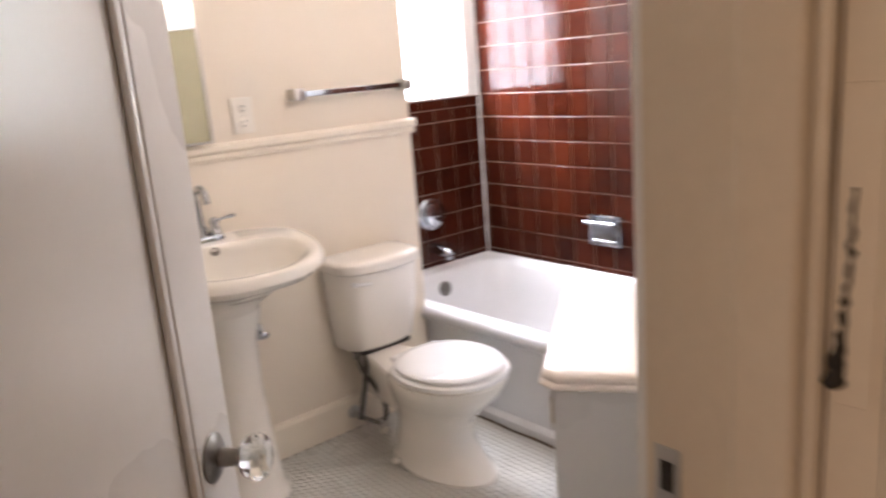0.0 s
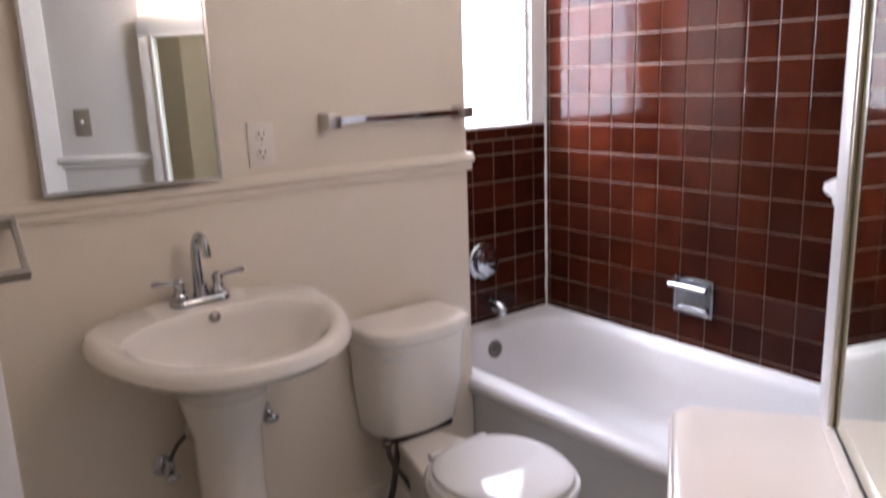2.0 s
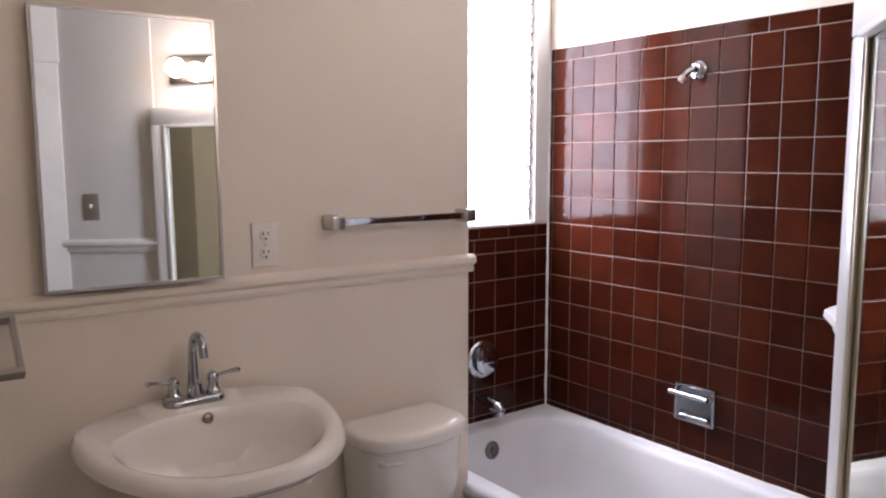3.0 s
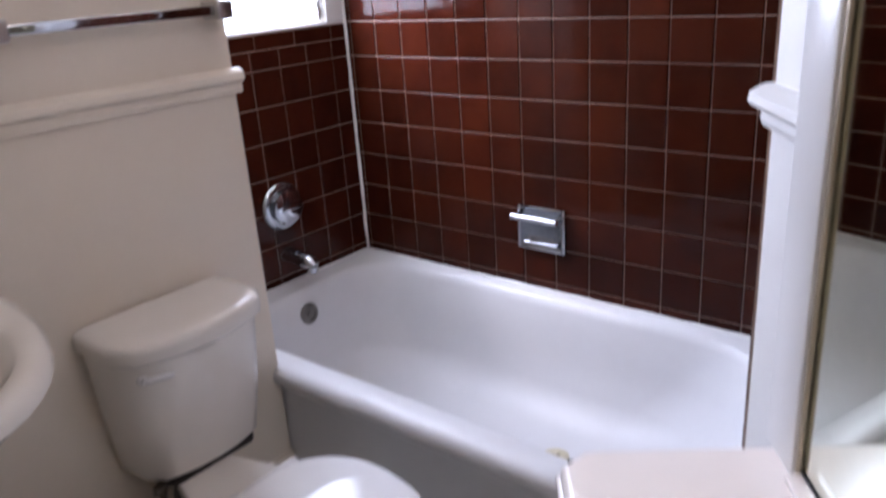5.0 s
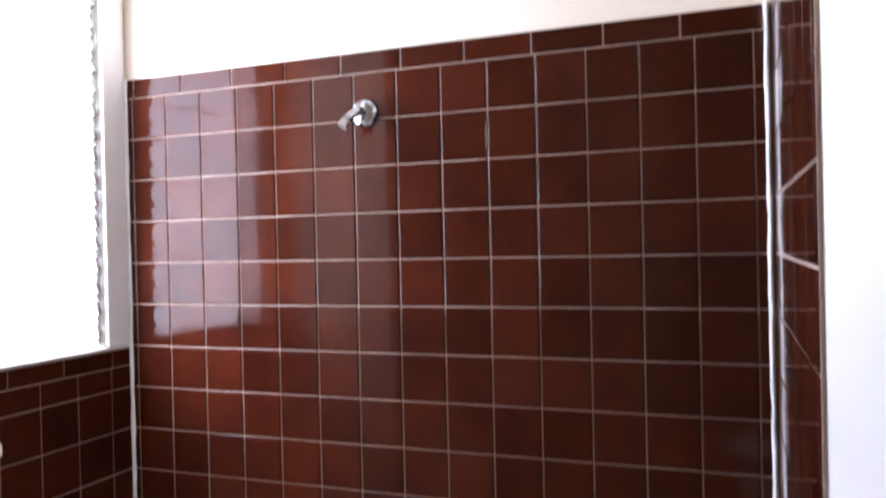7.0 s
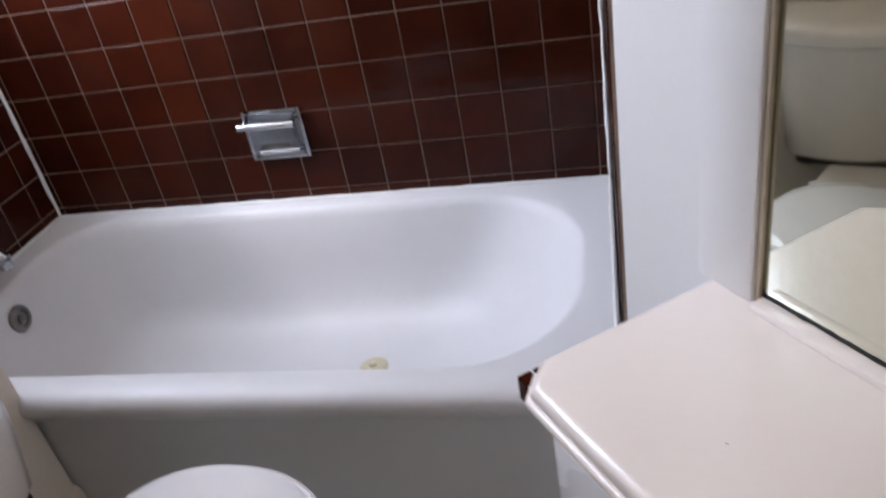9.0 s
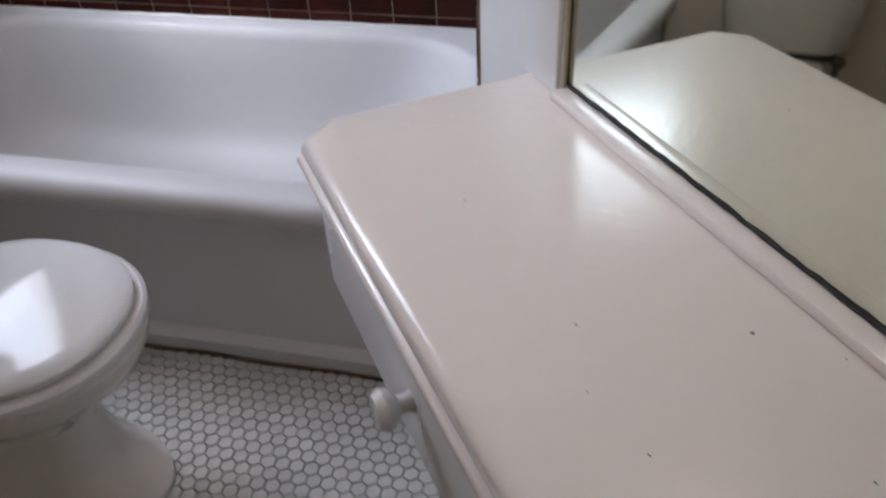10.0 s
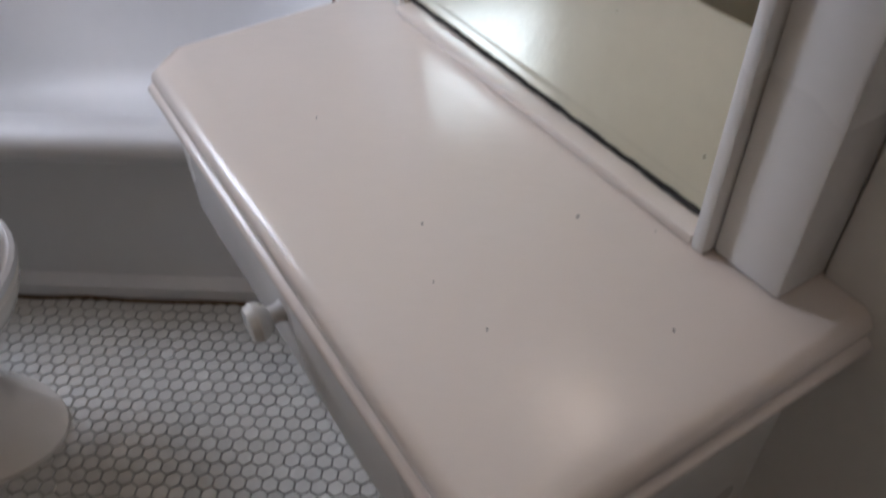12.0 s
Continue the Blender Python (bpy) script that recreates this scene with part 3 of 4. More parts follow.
angle_stop(-1.806, 0.425, (0.09, 0.10, 0.25))
angle_stop(-1.535, 0.500, (0.09, -0.08, 0.22))
trap = thing("sink_drain_trap", "dark metal drain trap behind the pedestal", "drain trap", Matrix.Translation((A, SY, 0.5)))
part("pipe", tube(bmesh.new(), arc([(0.0, -0.04, 0.03), (0.06, -0.06, 0.03), (0.10, -0.07, 0.05), (0.12, -0.06, 0.10), (0.14, -0.03, 0.16)], 6), 0.018, 14), NICKEL, trap, smooth=True)

# ---- wall fittings by the sink ----
MW, MH, MZ = 0.400, 0.628, 1.150
cab = thing("medicine_cabinet", "steel-edged mirror cabinet on the cream wall, door slightly ajar", "medicine cabinet", Matrix.Translation((A, -1.995, MZ)))
part("body", box(bmesh.new(), 0.0, 0.010, 0.01, MW - 0.01, 0.01, MH - 0.01), NICKEL, cab)
dm = Matrix.Translation((0.0225, 0, 0)) @ Matrix.Rotation(radians(-2.5), 4, "Z") @ Matrix.Rotation(radians(-1.0), 4, "Y")
bm = bmesh.new()
for y0, y1, z0, z1 in ((0, 0.007, 0, MH), (MW - 0.007, MW, 0, MH), (0.007, MW - 0.007, 0, 0.007), (0.007, MW - 0.007, MH - 0.007, MH)):
    box(bm, 0, 0.016, y0, y1, z0, z1)
bmesh.ops.transform(bm, matrix=dm, verts=bm.verts)
mdoor = part("mirror_door_frame", bm, NICKEL, cab, "thin steel edge")
bm = box(bmesh.new(), 0.001, 0.0125, 0.007, MW - 0.007, 0.007, MH - 0.007)
bmesh.ops.transform(bm, matrix=dm, verts=bm.verts)
part("mirror", bm, MIRROR, mdoor, "clear mirror glass")

outlet = thing("wall_outlet", "ivory wall plate with two double outlets", "outlet", Matrix.Translation((A, -1.463, 1.222)))
part("plate", box(bmesh.new(), 0, 0.006, -0.037, 0.037, -0.058, 0.058, 0.0025), IVORY, outlet, smooth=True)
for dz in (-0.024, 0.024):
    o = part("receptacle", lathe(bmesh.new(), [(0.0165, 0.004), (0.0165, 0.0085), (0.015, 0.0095), (0.0005, 0.0095)], 24, Matrix.Translation((0, 0, dz)) @ rot(90, "Y")), IVORY, outlet, smooth=True)
    bm = bmesh.new()
    for dy in (-0.007, 0.007):
        box(bm, 0.0085, 0.0101, dy - 0.0013, dy + 0.0013, dz + 0.001, dz + 0.010)
    box(bm, 0.0085, 0.0101, -0.0026, 0.0026, dz - 0.011, dz - 0.006)
    part("slots", bm, DARK, o)
part("screw", lathe(bmesh.new(), [(0.0035, 0.005), (0.003, 0.0072), (0.0005, 0.0075)], 10, rot(90, "Y")), NICKEL, outlet)

bar = thing("towel_bar", "polished steel towel bar with square posts on the wall", "towel bar", Matrix.Translation((A, -1.04, 1.272)))
for y in (-0.232, 0.232):
    part("post", box(bmesh.new(), 0.0, 0.062, y - 0.020, y + 0.020, -0.020, 0.020, 0.005), NICKEL, bar, smooth=True)
part("rod", box(bmesh.new(), 0.036, 0.052, -0.212, 0.212, -0.010, 0.010, 0.003), CHROME, bar, smooth=True)
ring = thing("towel_ring", "square flat steel towel ring hanging beside the sink", "towel ring", Matrix.Translation((A, -2.143, 1.105)))
part("post", box(bmesh.new(), 0.0, 0.050, -0.024, 0.024, -0.020, 0.022, 0.004), NICKEL, ring, smooth=True)
bm = bmesh.new()
for y0, y1, z0, z1 in ((-0.085, 0.085, -0.012, 0.0), (-0.085, -0.073, -0.137, -0.012), (0.073, 0.085, -0.137, -0.012), (-0.085, 0.085, -0.150, -0.137)):
    box(bm, -0.015, 0.015, y0, y1, z0, z1, 0.0015)
bmesh.ops.transform(bm, matrix=Matrix.Translation((0.036, 0, 0.006)) @ Matrix.Rotation(radians(-45), 4, "Y"), verts=bm.verts)
part("hoop", bm, NICKEL, ring)

# ---- window with louvres ----
window = thing("window_1", "bright white louvred window with metal clip strips", "window")
window["kind"] = "structure"
for y0, y1, z0, z1 in ((WY0, WY1, WZ0, WZ0 + 0.004), (WY0, WY1, WZ1 - 0.03, WZ1), (WY0, WY0 + 0.03, WZ0 + 0.012, WZ1 - 0.03), (WY1 - 0.003, WY1, WZ0 + 0.012, WZ1 - 0.03)):
    part("frame", box(bmesh.new(), -0.11, -0.002, y0, y1, z0, z1, 0.002), TRIM, window)
part("casing", box(bmesh.new(), 0.0, 0.012, WY1 - 0.001, -0.016, WZ0, CEILING - 0.2, 0.003), TRIM, window)
part("window_sill", box(bmesh.new(), -0.11, 0.010, WY0, WY1 + 0.07, WZ0 - 0.008, WZ0 - 0.001, 0.002), TRIM, window)
for yy in (WY1 - 0.010, WY0 + 0.04):
    bm = box(bmesh.new(), -0.030, -0.012, yy - 0.006, yy + 0.006, WZ0 + 0.012, WZ1 - 0.03)
    strip = part("clip_strip", bm, NICKEL, window, "metal strip of louvre clips")
    for k in range(18):
        z = WZ0 + 0.035 + k * 0.0565
        bm = box(bmesh.new(), -0.030, 0.030, -0.008, 0.004, -0.006, 0.006, 0.002, 1)
        box(bm, -0.012, 0.012, -0.012, 0.002, -0.018, 0.018, 0.002, 1)
        bmesh.ops.transform(bm, matrix=Matrix.Translation((-0.016, yy - 0.003, z)) @ Matrix.Rotation(radians(72), 4, "Y"), verts=bm.verts)
        part("louvre_clip", bm, NICKEL, strip)
for k in range(9):
    z = WZ0 + 0.06 + k * 0.113
    bm = box(bmesh.new(), -0.062, 0.062, WY0 + 0.046, WY1 - 0.016, -0.0025, 0.0025)
    bmesh.ops.transform(bm, matrix=Matrix.Translation((-0.045, 0, z)) @ Matrix.Rotation(radians(86), 4, "Y"), verts=bm.verts)
    pane = part("pane", bm, GLASS, window)
    pane.visible_shadow = False

# ---- tub fittings ----
valve = thing("shower_valve", "round chrome shower valve plate with knob", "shower valve", Matrix.Translation((0.010, -0.37, 0.648)) @ rot(90, "Y"))
part("escutcheon", lathe(bmesh.new(), [(0.076, 0), (0.077, 0.004), (0.074, 0.010), (0.066, 0.014), (0.052, 0.013), (0.046, 0.016), (0.0005, 0.016)], 44), CHROME, valve, smooth=True)
knob = part("knob", lathe(bmesh.new(), [(0.030, 0.014), (0.032, 0.020), (0.052, 0.024), (0.057, 0.030), (0.055, 0.037), (0.044, 0.043), (0.024, 0.047), (0.0005, 0.048)], 36), CHROME, valve, smooth=True)
part("grip", box(bmesh.new(), -0.006, 0.006, -0.034, 0.034, 0.043, 0.055, 0.004, 2), CHROME, knob, smooth=True)
spout = thing("tub_spout", "chrome tub spout above the bathtub", "tub spout", Matrix.Translation((0.008, -0.375, 0.480)))
part("body", tube(bmesh.new(), [(0, 0, 0.006), (0.03, 0, 0.006), (0.08, 0, 0.003), (0.115, 0, -0.002), (0.132, 0, -0.012)], [0.027, 0.027, 0.025, 0.023, 0.015], 20), CHROME, spout, smooth=True)
part("outlet_lip", lathe(bmesh.new(), [(0.016, -0.034), (0.018, -0.030), (0.018, -0.01), (0.012, 0.0)], 16, Matrix.Translation((0.118, 0, 0))), CHROME, spout, smooth=True)
arm = thing("shower_outlet", "short chrome shower pipe stub with round flange", "shower", Matrix.Translation((0.716, -0.009, 1.742)) @ rot(90, "X"))
part("flange", lathe(bmesh.new(), [(0.034, 0), (0.034, 0.003), (0.029, 0.010), (0.018, 0.014), (0.0005, 0.014)], 30), CHROME, arm, smooth=True)
part("pipe", tube(bmesh.new(), arc([(0, 0, 0.010), (-0.004, 0.002, 0.026), (-0.013, -0.010, 0.044), (-0.022, -0.026, 0.054)], 6), 0.0105, 16), CHROME, arm, smooth=True)
part("pipe_end", tube(bmesh.new(), [(-0.021, -0.024, 0.053), (-0.028, -0.038, 0.061)], 0.0125, 16), NICKEL, arm, smooth=True)

SX0, SX1, SZ0, SZ1 = 0.672, 0.834, 0.516, 0.652
soap = thing("soap_dish", "chrome recessed soap dish with grab bar in tiles", "soap dish", Matrix.Translation((0.753, 0, 0.58)))
bm = bmesh.new()
t = 0.011
for x0, x1, z0, z1 in ((SX0, SX0 + t, SZ0, SZ1), (SX1 - t, SX1, SZ0, SZ1), (SX0 + t, SX1 - t, SZ0, SZ0 + t), (SX0 + t, SX1 - t, SZ1 - t, SZ1)):
    box(bm, x0, x1, -0.022, -0.006, z0, z1, 0.003, 2)
part("flange", local(soap, bm), CHROME, soap, smooth=True)


def dishring(s, y, r):
    """A rounded ring in the wall's plane, s inside the flange."""
    return [Vector((p.x, y, p.y)) for p in rrect(SX0 + t + s, SX1 - t - s, SZ0 + t + s, SZ1 - t - s, r, 0.0, 5)]


bm = rings(bmesh.new(), [dishring(s, y, r) for s, y, r in ((-0.001, -0.0215, 0.004), (0.003, -0.0195, 0.008), (0.009, -0.0155, 0.014), (0.018, -0.0125, 0.020), (0.030, -0.0110, 0.020), (0.044, -0.0104, 0.010))], caps=(False, True))
part("dish", local(soap, bm), SATIN, soap, "dull chrome hollow with water stains", smooth=True)
part("soap_lip", local(soap, tube(bmesh.new(), [(SX0 + 0.026, -0.021, SZ0 + 0.022), (SX1 - 0.026, -0.021, SZ0 + 0.022)], 0.0045, 10)), CHROME, soap, smooth=True)
part("grab_bar", local(soap, tube(bmesh.new(), [(SX0 - 0.004, -0.046, 0.620), (SX1 - 0.012, -0.046, 0.620)], 0.0095, 14)), CHROME, soap, smooth=True)
for x in (SX0 + 0.008, SX1 - 0.020):
    part("bar_bracket", local(soap, tube(bmesh.new(), [(x, -0.012, 0.626), (x, -0.046, 0.620)], 0.0075, 12)), CHROME, soap, smooth=True)

# ---- corner cabinet on the slanting wall ----
cabinet = thing("bathroom_cabinet", "white painted cabinet with moulded top and chamfered corners", "cabinet", DM.copy())
U0, U1, V0, V1, CT = 1.783, 2.392, 0.522, DW - 0.001, 0.752


def topring(g, z):
    u0, u1, v0, c = U0 - g, U1 + 0.008 + g, V0 - g, 0.030
    return [Vector(p) for p in ((u0, V1, z), (u0, v0 + c, z), (u0 + c, v0, z), (u1 - c, v0, z), (u1, v0 + c, z), (u1, V1, z))]


part("top", rings(bmesh.new(), [topring(g, CT + z) for z, g in ((-0.033, -0.012), (-0.033, -0.004), (-0.031, -0.001), (-0.0275, 0.0), (-0.0235, -0.001), (-0.0210, -0.0035), (-0.0200, -0.0062), (-0.0185, -0.0066), (-0.0165, -0.0056), (-0.0120, -0.0058), (-0.0070, -0.0076), (-0.0030, -0.0110), (0, -0.0170))]), TOPPAINT, cabinet, "glossy painted top with ogee edge", smooth=True)
for u0, u1, v0 in ((U0 + 0.026, U0 + 0.052, V0 + 0.17), (U1 - 0.052, U1 - 0.026, V0 + 0.026)):
    part("side_panel", box(bmesh.new(), u0, u1, v0, V1, 0.0, CT - 0.031, 0.003), TRIM, cabinet)
part("drawer_box", box(bmesh.new(), U0 + 0.052, U1 - 0.052, V0 + 0.032, V1, 0.575, CT - 0.031), TRIM, cabinet)
part("back_panel", box(bmesh.new(), U0 + 0.052, U1 - 0.052, V0 + 0.17, V0 + 0.19, 0.0, 0.575), TRIM, cabinet)
D0, D1 = U0 + 0.062, U1 - 0.090
for z0, z1 in ((0.590, 0.700),):
    d = part("drawer", box(bmesh.new(), D0, D1, V0 + 0.010, V0 + 0.0295, z0, z1, 0.004), TRIM, cabinet, smooth=True)
    kz = (z0 + z1) / 2 + 0.01
    ku = 2.090
    part("knob", lathe(bmesh.new(), [(0.010, 0), (0.008, 0.006), (0.008, 0.012), (0.016, 0.018), (0.018, 0.024), (0.014, 0.031), (0.0005, 0.033)], 18, Matrix.Translation((ku, V0 + 0.0105, kz)) @ rot(90, "X")), TRIM, d, "white painted round knob", smooth=True)
part("hinge", box(bmesh.new(), D1 + 0.001, D1 + 0.012, V0 + 0.016, V0 + 0.0295, 0.610, 0.665, 0.002), BRASS, cabinet, "painted brass hinge")
bm = bmesh.new()
spk = random.Random(5)
for k in range(7):
    u, v = spk.uniform(U0 + 0.20, U1 - 0.04), spk.uniform(V0 + 0.06, V1 - 0.05)
    lathe(bm, [(spk.uniform(0.0005, 0.0014), 0), (0.0004, 0.0004)], 6, Matrix.Translation((u, v, CT + 0.0001)) @ Matrix.Diagonal((1, spk.uniform(0.5, 1.6), 1, 1)))
part("paint_speck", bm, DARK, cabinet, "tiny dark specks in the paint")["kind"] = "stuff"

# dark tile edging along the cabinet's end by the tub
part("edge_backing", box(bmesh.new(), U0 + 0.0025, U0 + 0.0255, V0 + 0.172, V1, 0.40, CT - 0.032), TRIM, cabinet)
part("edge_grout", box(bmesh.new(), U0 - 0.0170, U0 + 0.002, V0 + 0.022, V0 + 0.158, CT - 0.066, CT - 0.0370), CAULK, cabinet, "white grout between edge tiles")
for v0, v1 in ((0.020, 0.0375), (0.040, 0.088), (0.091, 0.141), (0.144, 0.160)):
    part("tile", box(bmesh.new(), U0 - 0.0195, U0 + 0.001, V0 + v0, V0 + v1, CT - 0.068, CT - 0.0345, 0.002, 1), BROWN, cabinet)

# mirror framed in the slanting wall over the cabinet
mirror = thing("wall_mirror", "tall old greenish mirror in white painted casing", "mirror", DM.copy())
M0, M1, MZ0, MZ1 = 1.863, 2.281, CT + 0.012, 1.630
part("glass", box(bmesh.new(), M0 - 0.004, M1 + 0.004, DP - 0.003, DP + 0.004, MZ0, MZ1), OLDMIR, mirror, "old mirror glass with worn edges")
for u0, u1 in ((U0 - 0.008, M0 - 0.007), (M1 + 0.012, 2.350)):
    part("casing", box(bmesh.new(), u0, u1, DP - 0.014, DW, CT, MZ1 + 0.012, 0.004), TRIM, mirror, smooth=True)
part("casing", box(bmesh.new(), U0 - 0.008, 2.350, DP - 0.015, DW, MZ1 + 0.012, MZ1 + 0.085, 0.004), TRIM, mirror, smooth=True)
for u0, u1 in ((M0 - 0.007, M0), (M1, M1 + 0.012)):
    part("bead", box(bmesh.new(), u0, u1, DP - (0.010 if u0 < 2 else 0.024), DP - 0.0035, CT, MZ1 + 0.012, 0.003), BRASS if u0 < 2 else TRIM, mirror, "dull brass edge strip" if u0 < 2 else "", smooth=True)
part("bead", box(bmesh.new(), M0, M1, DP - 0.024, DP - 0.0035, MZ1, MZ1 + 0.012, 0.003), TRIM, mirror, smooth=True)
part("bottom_bead", box(bmesh.new(), M0, M1, DP - 0.024, DP - 0.0035, CT, CT + 0.011, 0.003), TOPPAINT, mirror, smooth=True)
rr = random.Random(4)
bm = tube(bmesh.new(), [(M0 + (M1 - M0) * k / 40, DP - 0.004, CT + 0.0118 + rr.uniform(-0.0005, 0.001)) for k in range(41)], [0.0012 + rr.uniform(0, 0.0009) for k in range(41)], 6)
part("edge_decay", bm, DARK, mirror, "black decayed lower mirror edge")

# vanity lamp over the mirror
lamp = thing("wall_lamp", "three-globe vanity light, lit, on a metal plate", "wall lamp", DM @ Matrix.Translation((2.13, DW, 1.875)))
part("back_plate", box(bmesh.new(), -0.140, 0.140, -0.022, 0, -0.060, 0.056, 0.004), DULL, lamp, smooth=True)
for k in (-1, 0, 1):
    sock = part("socket", lathe(bmesh.new(), [(0.022, 0.02), (0.022, 0.034), (0.016, 0.042)], 18, Matrix.Translation((k * 0.085, 0, -0.020 * (k == 0))) @ rot(90, "X")), CHROME, lamp, smooth=True)
    part("bulb", lathe(bmesh.new(), [(0.012, 0.036)] + [(0.040 * math.sin(radians(a)), 0.078 - 0.040 * math.cos(radians(a))) for a in range(25, 176, 15)] + [(0.0005, 0.118)], 24, Matrix.Translation((k * 0.085, 0, -0.020 * (k == 0))) @ rot(90, "X")), BULB, sock, "lit warm globe bulb", smooth=True)

switch = thing("light_switch", "grey metal light switch plate", "light switch", DM @ Matrix.Translation((2.655, WV, 1.300)))
part("plate", box(bmesh.new(), -0.036, 0.036, -0.005, 0, -0.058, 0.058, 0.002), STEELPL, switch, smooth=True)
part("toggle", box(bmesh.new(), -0.005, 0.005, -0.017, -0.004, -0.004, 0.012, 0.002), IVORY, switch)

# ---- door leaf, standing open ----
HX, HY = EX0 - 0.004, JY0 + 0.004
leaf_turn = 134.1
leaf = thing("door_leaf", "white painted panel door standing half open", "door", Matrix.Translation((HX, HY, 0)) @ Matrix.Rotation(radians(leaf_turn), 4, "Z"))
W, H, TH = 0.623, 2.03, 0.036
st = 0.098
for x0, x1, z0, z1, nm in ((0, st, 0.008, H, "stile"), (W - st, W, 0.008, H, "stile"), (st, W - st, 0.008, 0.24, "rail"), (st, W - st, H - st, H, "rail")):
    part(nm, box(bmesh.new(), x0, x1, -TH, 0.0, z0, z1, 0.002), TRIM, leaf)
part("panel", box(bmesh.new(), st, W - st, -TH + 0.011, -0.011, 0.24, H - st), TRIM, leaf)
bm = bmesh.new()
for s in (-TH + 0.001, -0.011):
    for x0, x1, z0, z1 in ((st, st + 0.014, 0.24, H - st), (W - st - 0.014, W - st, 0.24, H - st), (st + 0.014, W - st - 0.014, 0.24, 0.254), (st + 0.014, W - st - 0.014, H - st - 0.014, H - st)):
        box(bm, x0, x1, s, s + 0.0095, z0, z1, 0.004)
part("panel_moulding", bm, TRIM, leaf, smooth=True)
for s, y in ((1, 0.0), (-1, -TH)):
    km = Matrix.Translation((W - 0.062, y, 0.905)) @ rot(-90 * s, "X")
    k = part("rosette", lathe(bmesh.new(), [(0.030, 0.0), (0.030, 0.003), (0.022, 0.008), (0.012, 0.010), (0.010, 0.034), (0.012, 0.036)], 24, km), DULL, leaf, "dark tarnished rosette and neck", smooth=True)
    part("knob", lathe(bmesh.new(), [(0.012, 0.034), (0.020, 0.038), (0.027, 0.046), (0.0285, 0.056), (0.024, 0.066), (0.014, 0.070), (0.0005, 0.071)], 12, km), GLASS, k, "faceted clear glass knob")
part("latch_plate", box(bmesh.new(), W - 0.001, W + 0.001, -0.030, -0.006, 0.85, 0.95), NICKEL, leaf)

# ---- pieces: wall tiles, caulk and floor mosaic ----
def tile_mesh(w, h, th=0.0075, b=0.0022):
    """A cushion-edged tile in the xz plane, its face towards -y."""
    rows = [[Vector((x * (w / 2 - i), y, z * (h / 2 - i))) for x, z in ((-1, -1), (1, -1), (1, 1), (-1, 1))] for i, y in ((0, 0.0), (0, -th + b), (b * 0.35, -th + b * 0.35), (b * 1.1, -th))]
    return mesh("tile", rings(bmesh.new(), rows, caps=(False, True)), BROWN)


GAP = 0.0030
tiles = {}
shake = random.Random(7)


def tile(w, h, parent, m):
    key = (round(w, 4), round(h, 4))
    if key not in tiles:
        tiles[key] = tile_mesh(w - GAP, h - GAP)
    ob = new("tile", tiles[key])
    ob.parent = parent
    ob.matrix_world = m @ rot(shake.uniform(-0.22, 0.22), "X") @ rot(shake.uniform(-0.22, 0.22), "Z")


def grid(parent, m, cuts, rows):
    for x0, x1 in zip(cuts, cuts[1:]):
        for z0, z1 in rows:
            tile(x1 - x0, z1 - z0, parent, m @ Matrix.Translation(((x0 + x1) / 2, 0, (z0 + z1) / 2)))


def grout(name, parent, m, x0, x1, z0, z1):
    bm = box(bmesh.new(), x0, x1, -0.0045, -0.0005, z0, z1)
    bmesh.ops.transform(bm, matrix=m, verts=bm.verts)
    part(name, bm, GROUT, parent)


zr = [(ZS + r * TILE, ZS + (r + 1) * TILE) for r in range(-7, 6)]
low = [(TZ - 0.002, ZS - 7 * TILE)]
ZT = ZS + 6 * TILE
# long wall
cuts = [0.004, XG] + [XG + k * TILE for k in range(1, 15)] + [1.591]
grout("grout", wall_north, Matrix(), 0.0, 1.595, TZ - 0.01, ZT + 0.05)
grid(wall_north, Matrix(), cuts, low + zr)
caps = [0.004, 0.034] + [0.034 + 0.1545 * k for k in range(1, 11)] + [1.591]
grid(wall_north, Matrix(), caps, [(ZT, ZT + 0.051)])
# window wall, below the sill
gm = Matrix.Rotation(radians(90), 4, "Z")
gcuts = [-0.770, -0.735] + [-0.735 + TILE * k for k in range(1, 7)] + [-0.004]
grout("grout", wall_window, gm, -0.772, 0.0, TZ - 0.01, ZS - 0.004)
grid(wall_window, gm, gcuts, low + zr[:6] + [(ZS - TILE, ZS - TILE + 0.058)])
wide = [-0.770, -0.690, -0.536, -0.382, -0.228, -0.074, -0.004]
grid(wall_window, gm, wide, [(ZS - TILE + 0.058, ZS - 0.006)])
# end wall
em = Matrix.Translation((1.600, 0, 0)) @ Matrix.Rotation(radians(-90), 4, "Z")
ecuts = [0.004, 0.022] + [0.022 + TILE * k for k in range(1, 7)] + [0.775]
grout("grout", wall_east, em, 0.0, 0.778, TZ - 0.01, ZT + 0.05)
grid(wall_east, em, ecuts, low + zr + [(ZT, ZT + 0.051)])

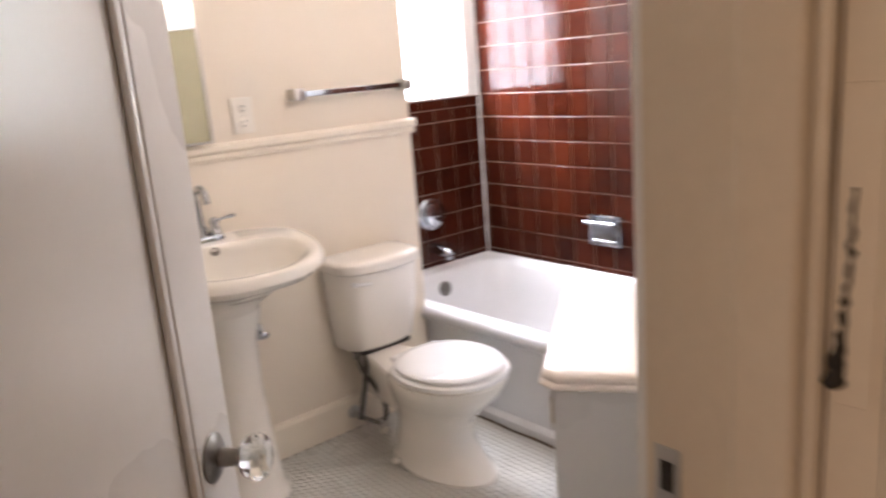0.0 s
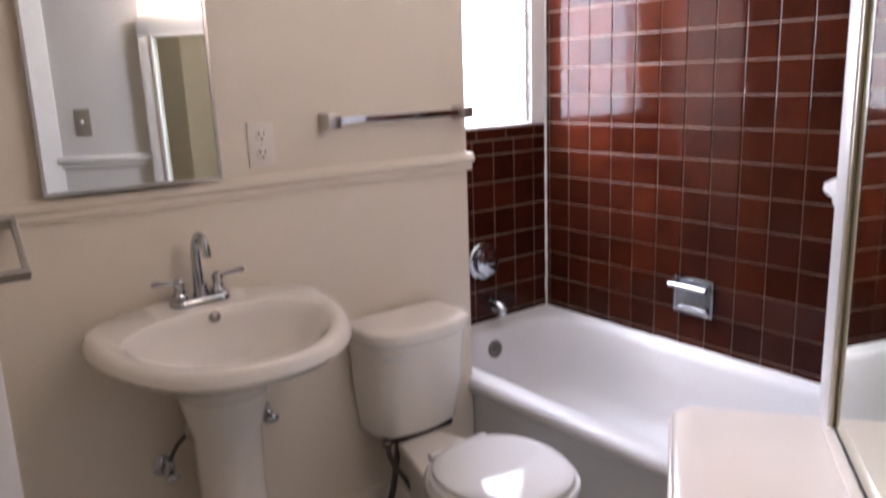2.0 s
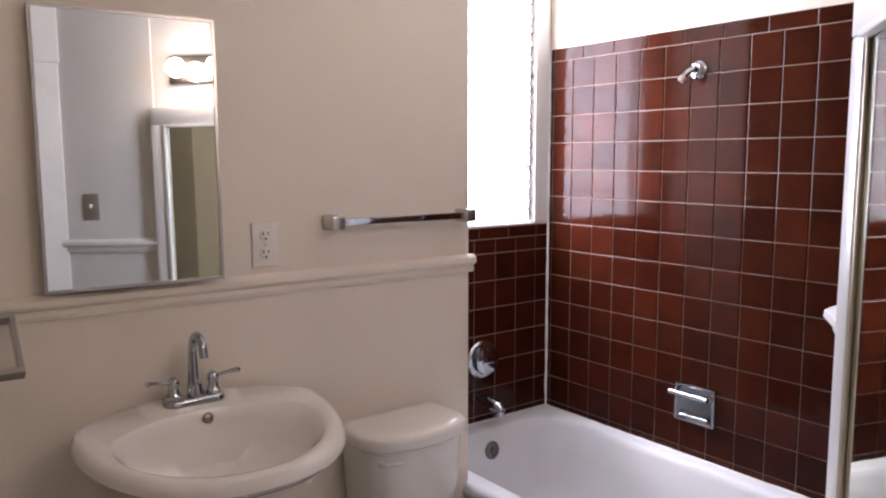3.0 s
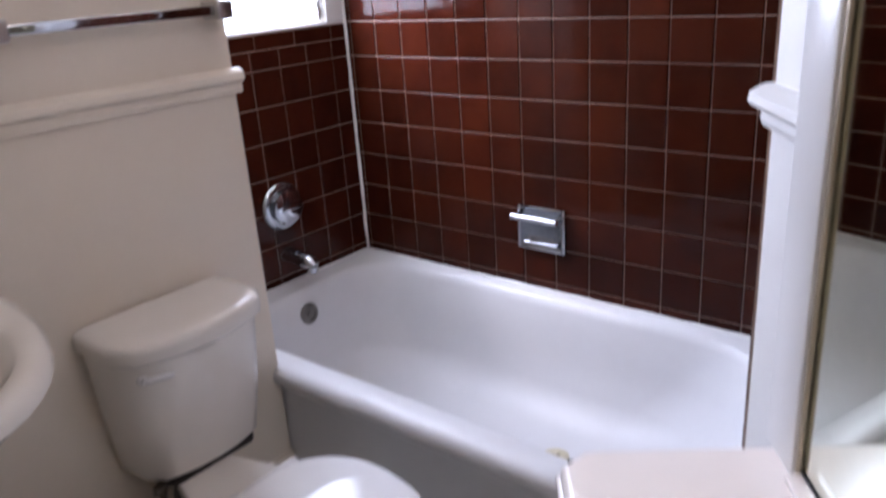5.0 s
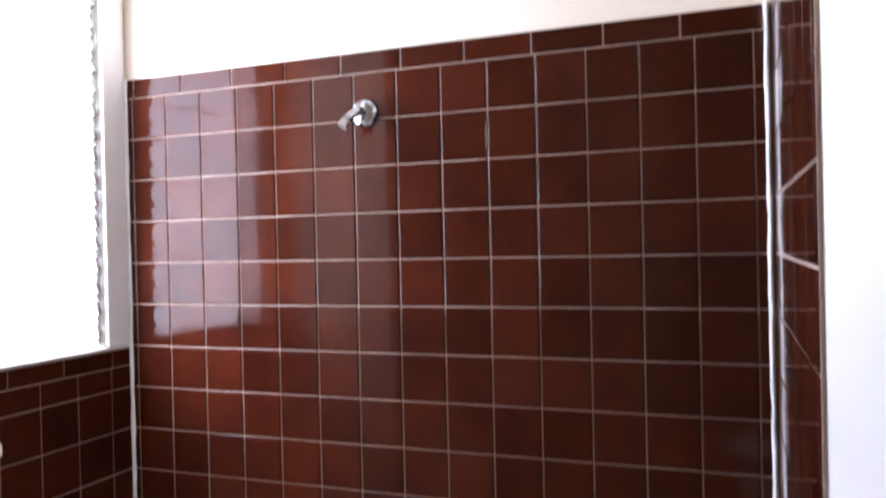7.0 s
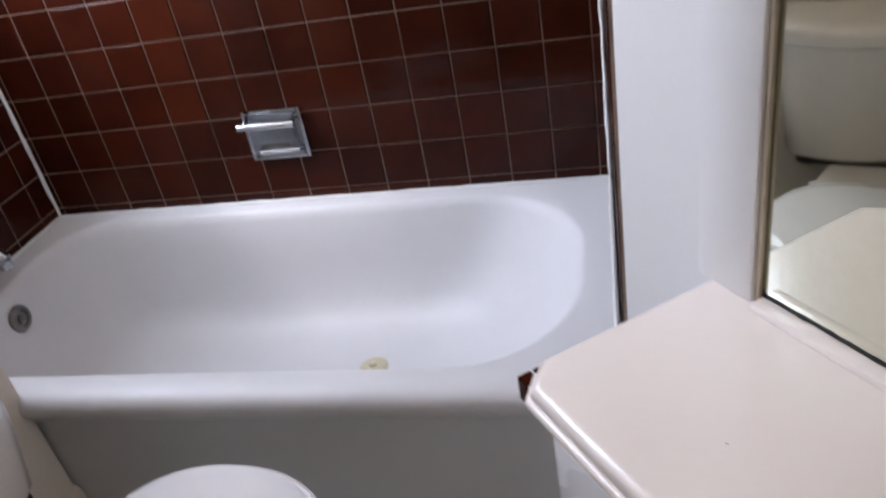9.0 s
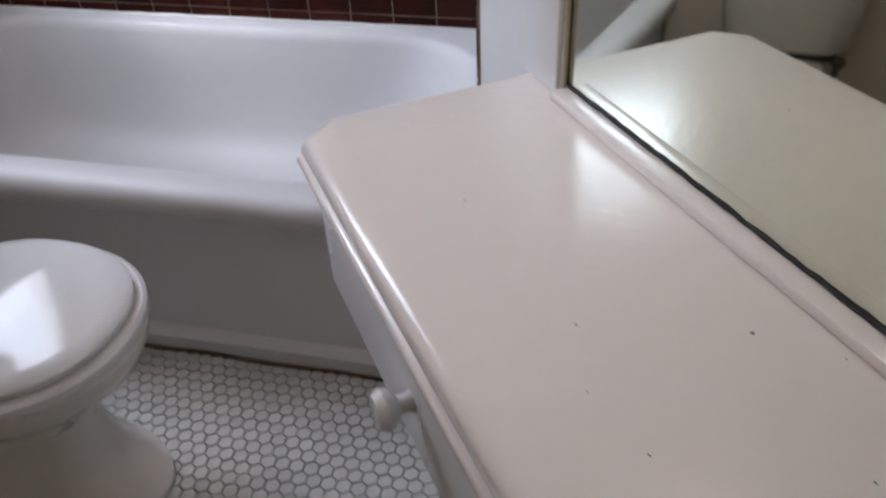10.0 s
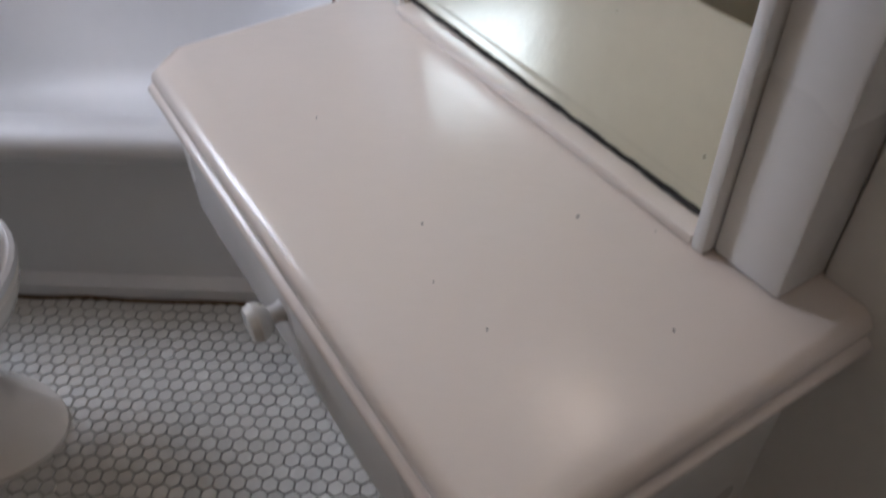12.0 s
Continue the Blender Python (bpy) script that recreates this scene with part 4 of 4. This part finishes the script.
bm = bmesh.new()
for x, y in ((0.010, -0.010), (1.585, -0.010)):
    pts = [Vector((x + shake.uniform(-0.001, 0.001), y + shake.uniform(-0.001, 0.001), TZ + (ZT + 0.05 - TZ) * k / 40)) for k in range(41)]
    tube(bm, pts, [0.0055 + shake.uniform(-0.0012, 0.0012) for k in range(41)], 8)
structure("trim_caulk", bm, CAULK, "uneven white caulk in the tiled corners", True)
bm = bmesh.new()
for a, b in (((0.02, -0.012), (1.58, -0.012)), ((0.012, -0.02), (0.012, -0.76)), ((1.583, -0.02), (1.583, -0.76))):
    tube(bm, [Vector((a[0] + (b[0] - a[0]) * k / 40, a[1] + (b[1] - a[1]) * k / 40, TZ + 0.003)) for k in range(41)], [0.005 + shake.uniform(-0.001, 0.001) for k in range(41)], 6)
structure("trim_caulk_tub", bm, CAULK, "white caulk where tub meets tiles", True)

# hexagon mosaic
HP = 0.0268
hr = (HP - 0.0021) / math.sqrt(3)


def hexrows(cx, cy, turn=0.0):
    return [[(cx + r * math.cos(radians(60 * k + 30 + turn)), cy + r * math.sin(radians(60 * k + 30 + turn)), z) for k in range(6)] for r, z in ((hr, -0.004), (hr, -0.0008), (hr - 0.0012, 0.0))]


def inside(x, y):
    if x < A + 0.016 or y > -0.80 or y < -2.98 or x > EX0 + 0.05:
        return False
    if y < -2.36 and x < 1.25:
        return False
    return x * 0.809 + y * 0.588 < DP - 0.012


hexm = mesh("hex", rings(bmesh.new(), [[Vector(p) for p in r] for r in hexrows(0, 0)], caps=(False, True)), HEX)
near, far = [], []
for j in range(-120, 0):
    for i in range(0, 95):
        x, y = 0.40 + (i + (j % 2) / 2) * HP, j * HP * math.sqrt(3) / 2
        if inside(x, y):
            (near if 1.16 < x < 1.56 and -1.30 < y < -0.82 and len(near) < 300 else far).append((x, y))
for x, y in near:
    ob = new("hex_tile", hexm)
    ob.parent, ob.location = floor, (x, y, shake.uniform(-0.0005, 0.0002))
    ob.rotation_euler = (radians(shake.uniform(-0.6, 0.6)), radians(shake.uniform(-0.6, 0.6)), 0)
verts, faces = [], []
for x, y in far:
    o = len(verts)
    dz = shake.uniform(-0.0005, 0.0002)
    for r in hexrows(x, y):
        verts += [(a, b, c + dz) for a, b, c in r]
    for q in (0, 6):
        faces += [(o + q + k, o + q + (k + 1) % 6, o + q + 6 + (k + 1) % 6, o + q + 6 + k) for k in range(6)]
    faces.append(tuple(o + 12 + k for k in range(6)))
me = bpy.data.meshes.new("hex_mosaic")
me.from_pydata(verts, [], faces)
me.materials.append(HEX)
ob = tagged(new("hex_mosaic", me), "white hexagon floor mosaic tiles", kind="stuff")
ob.parent = floor
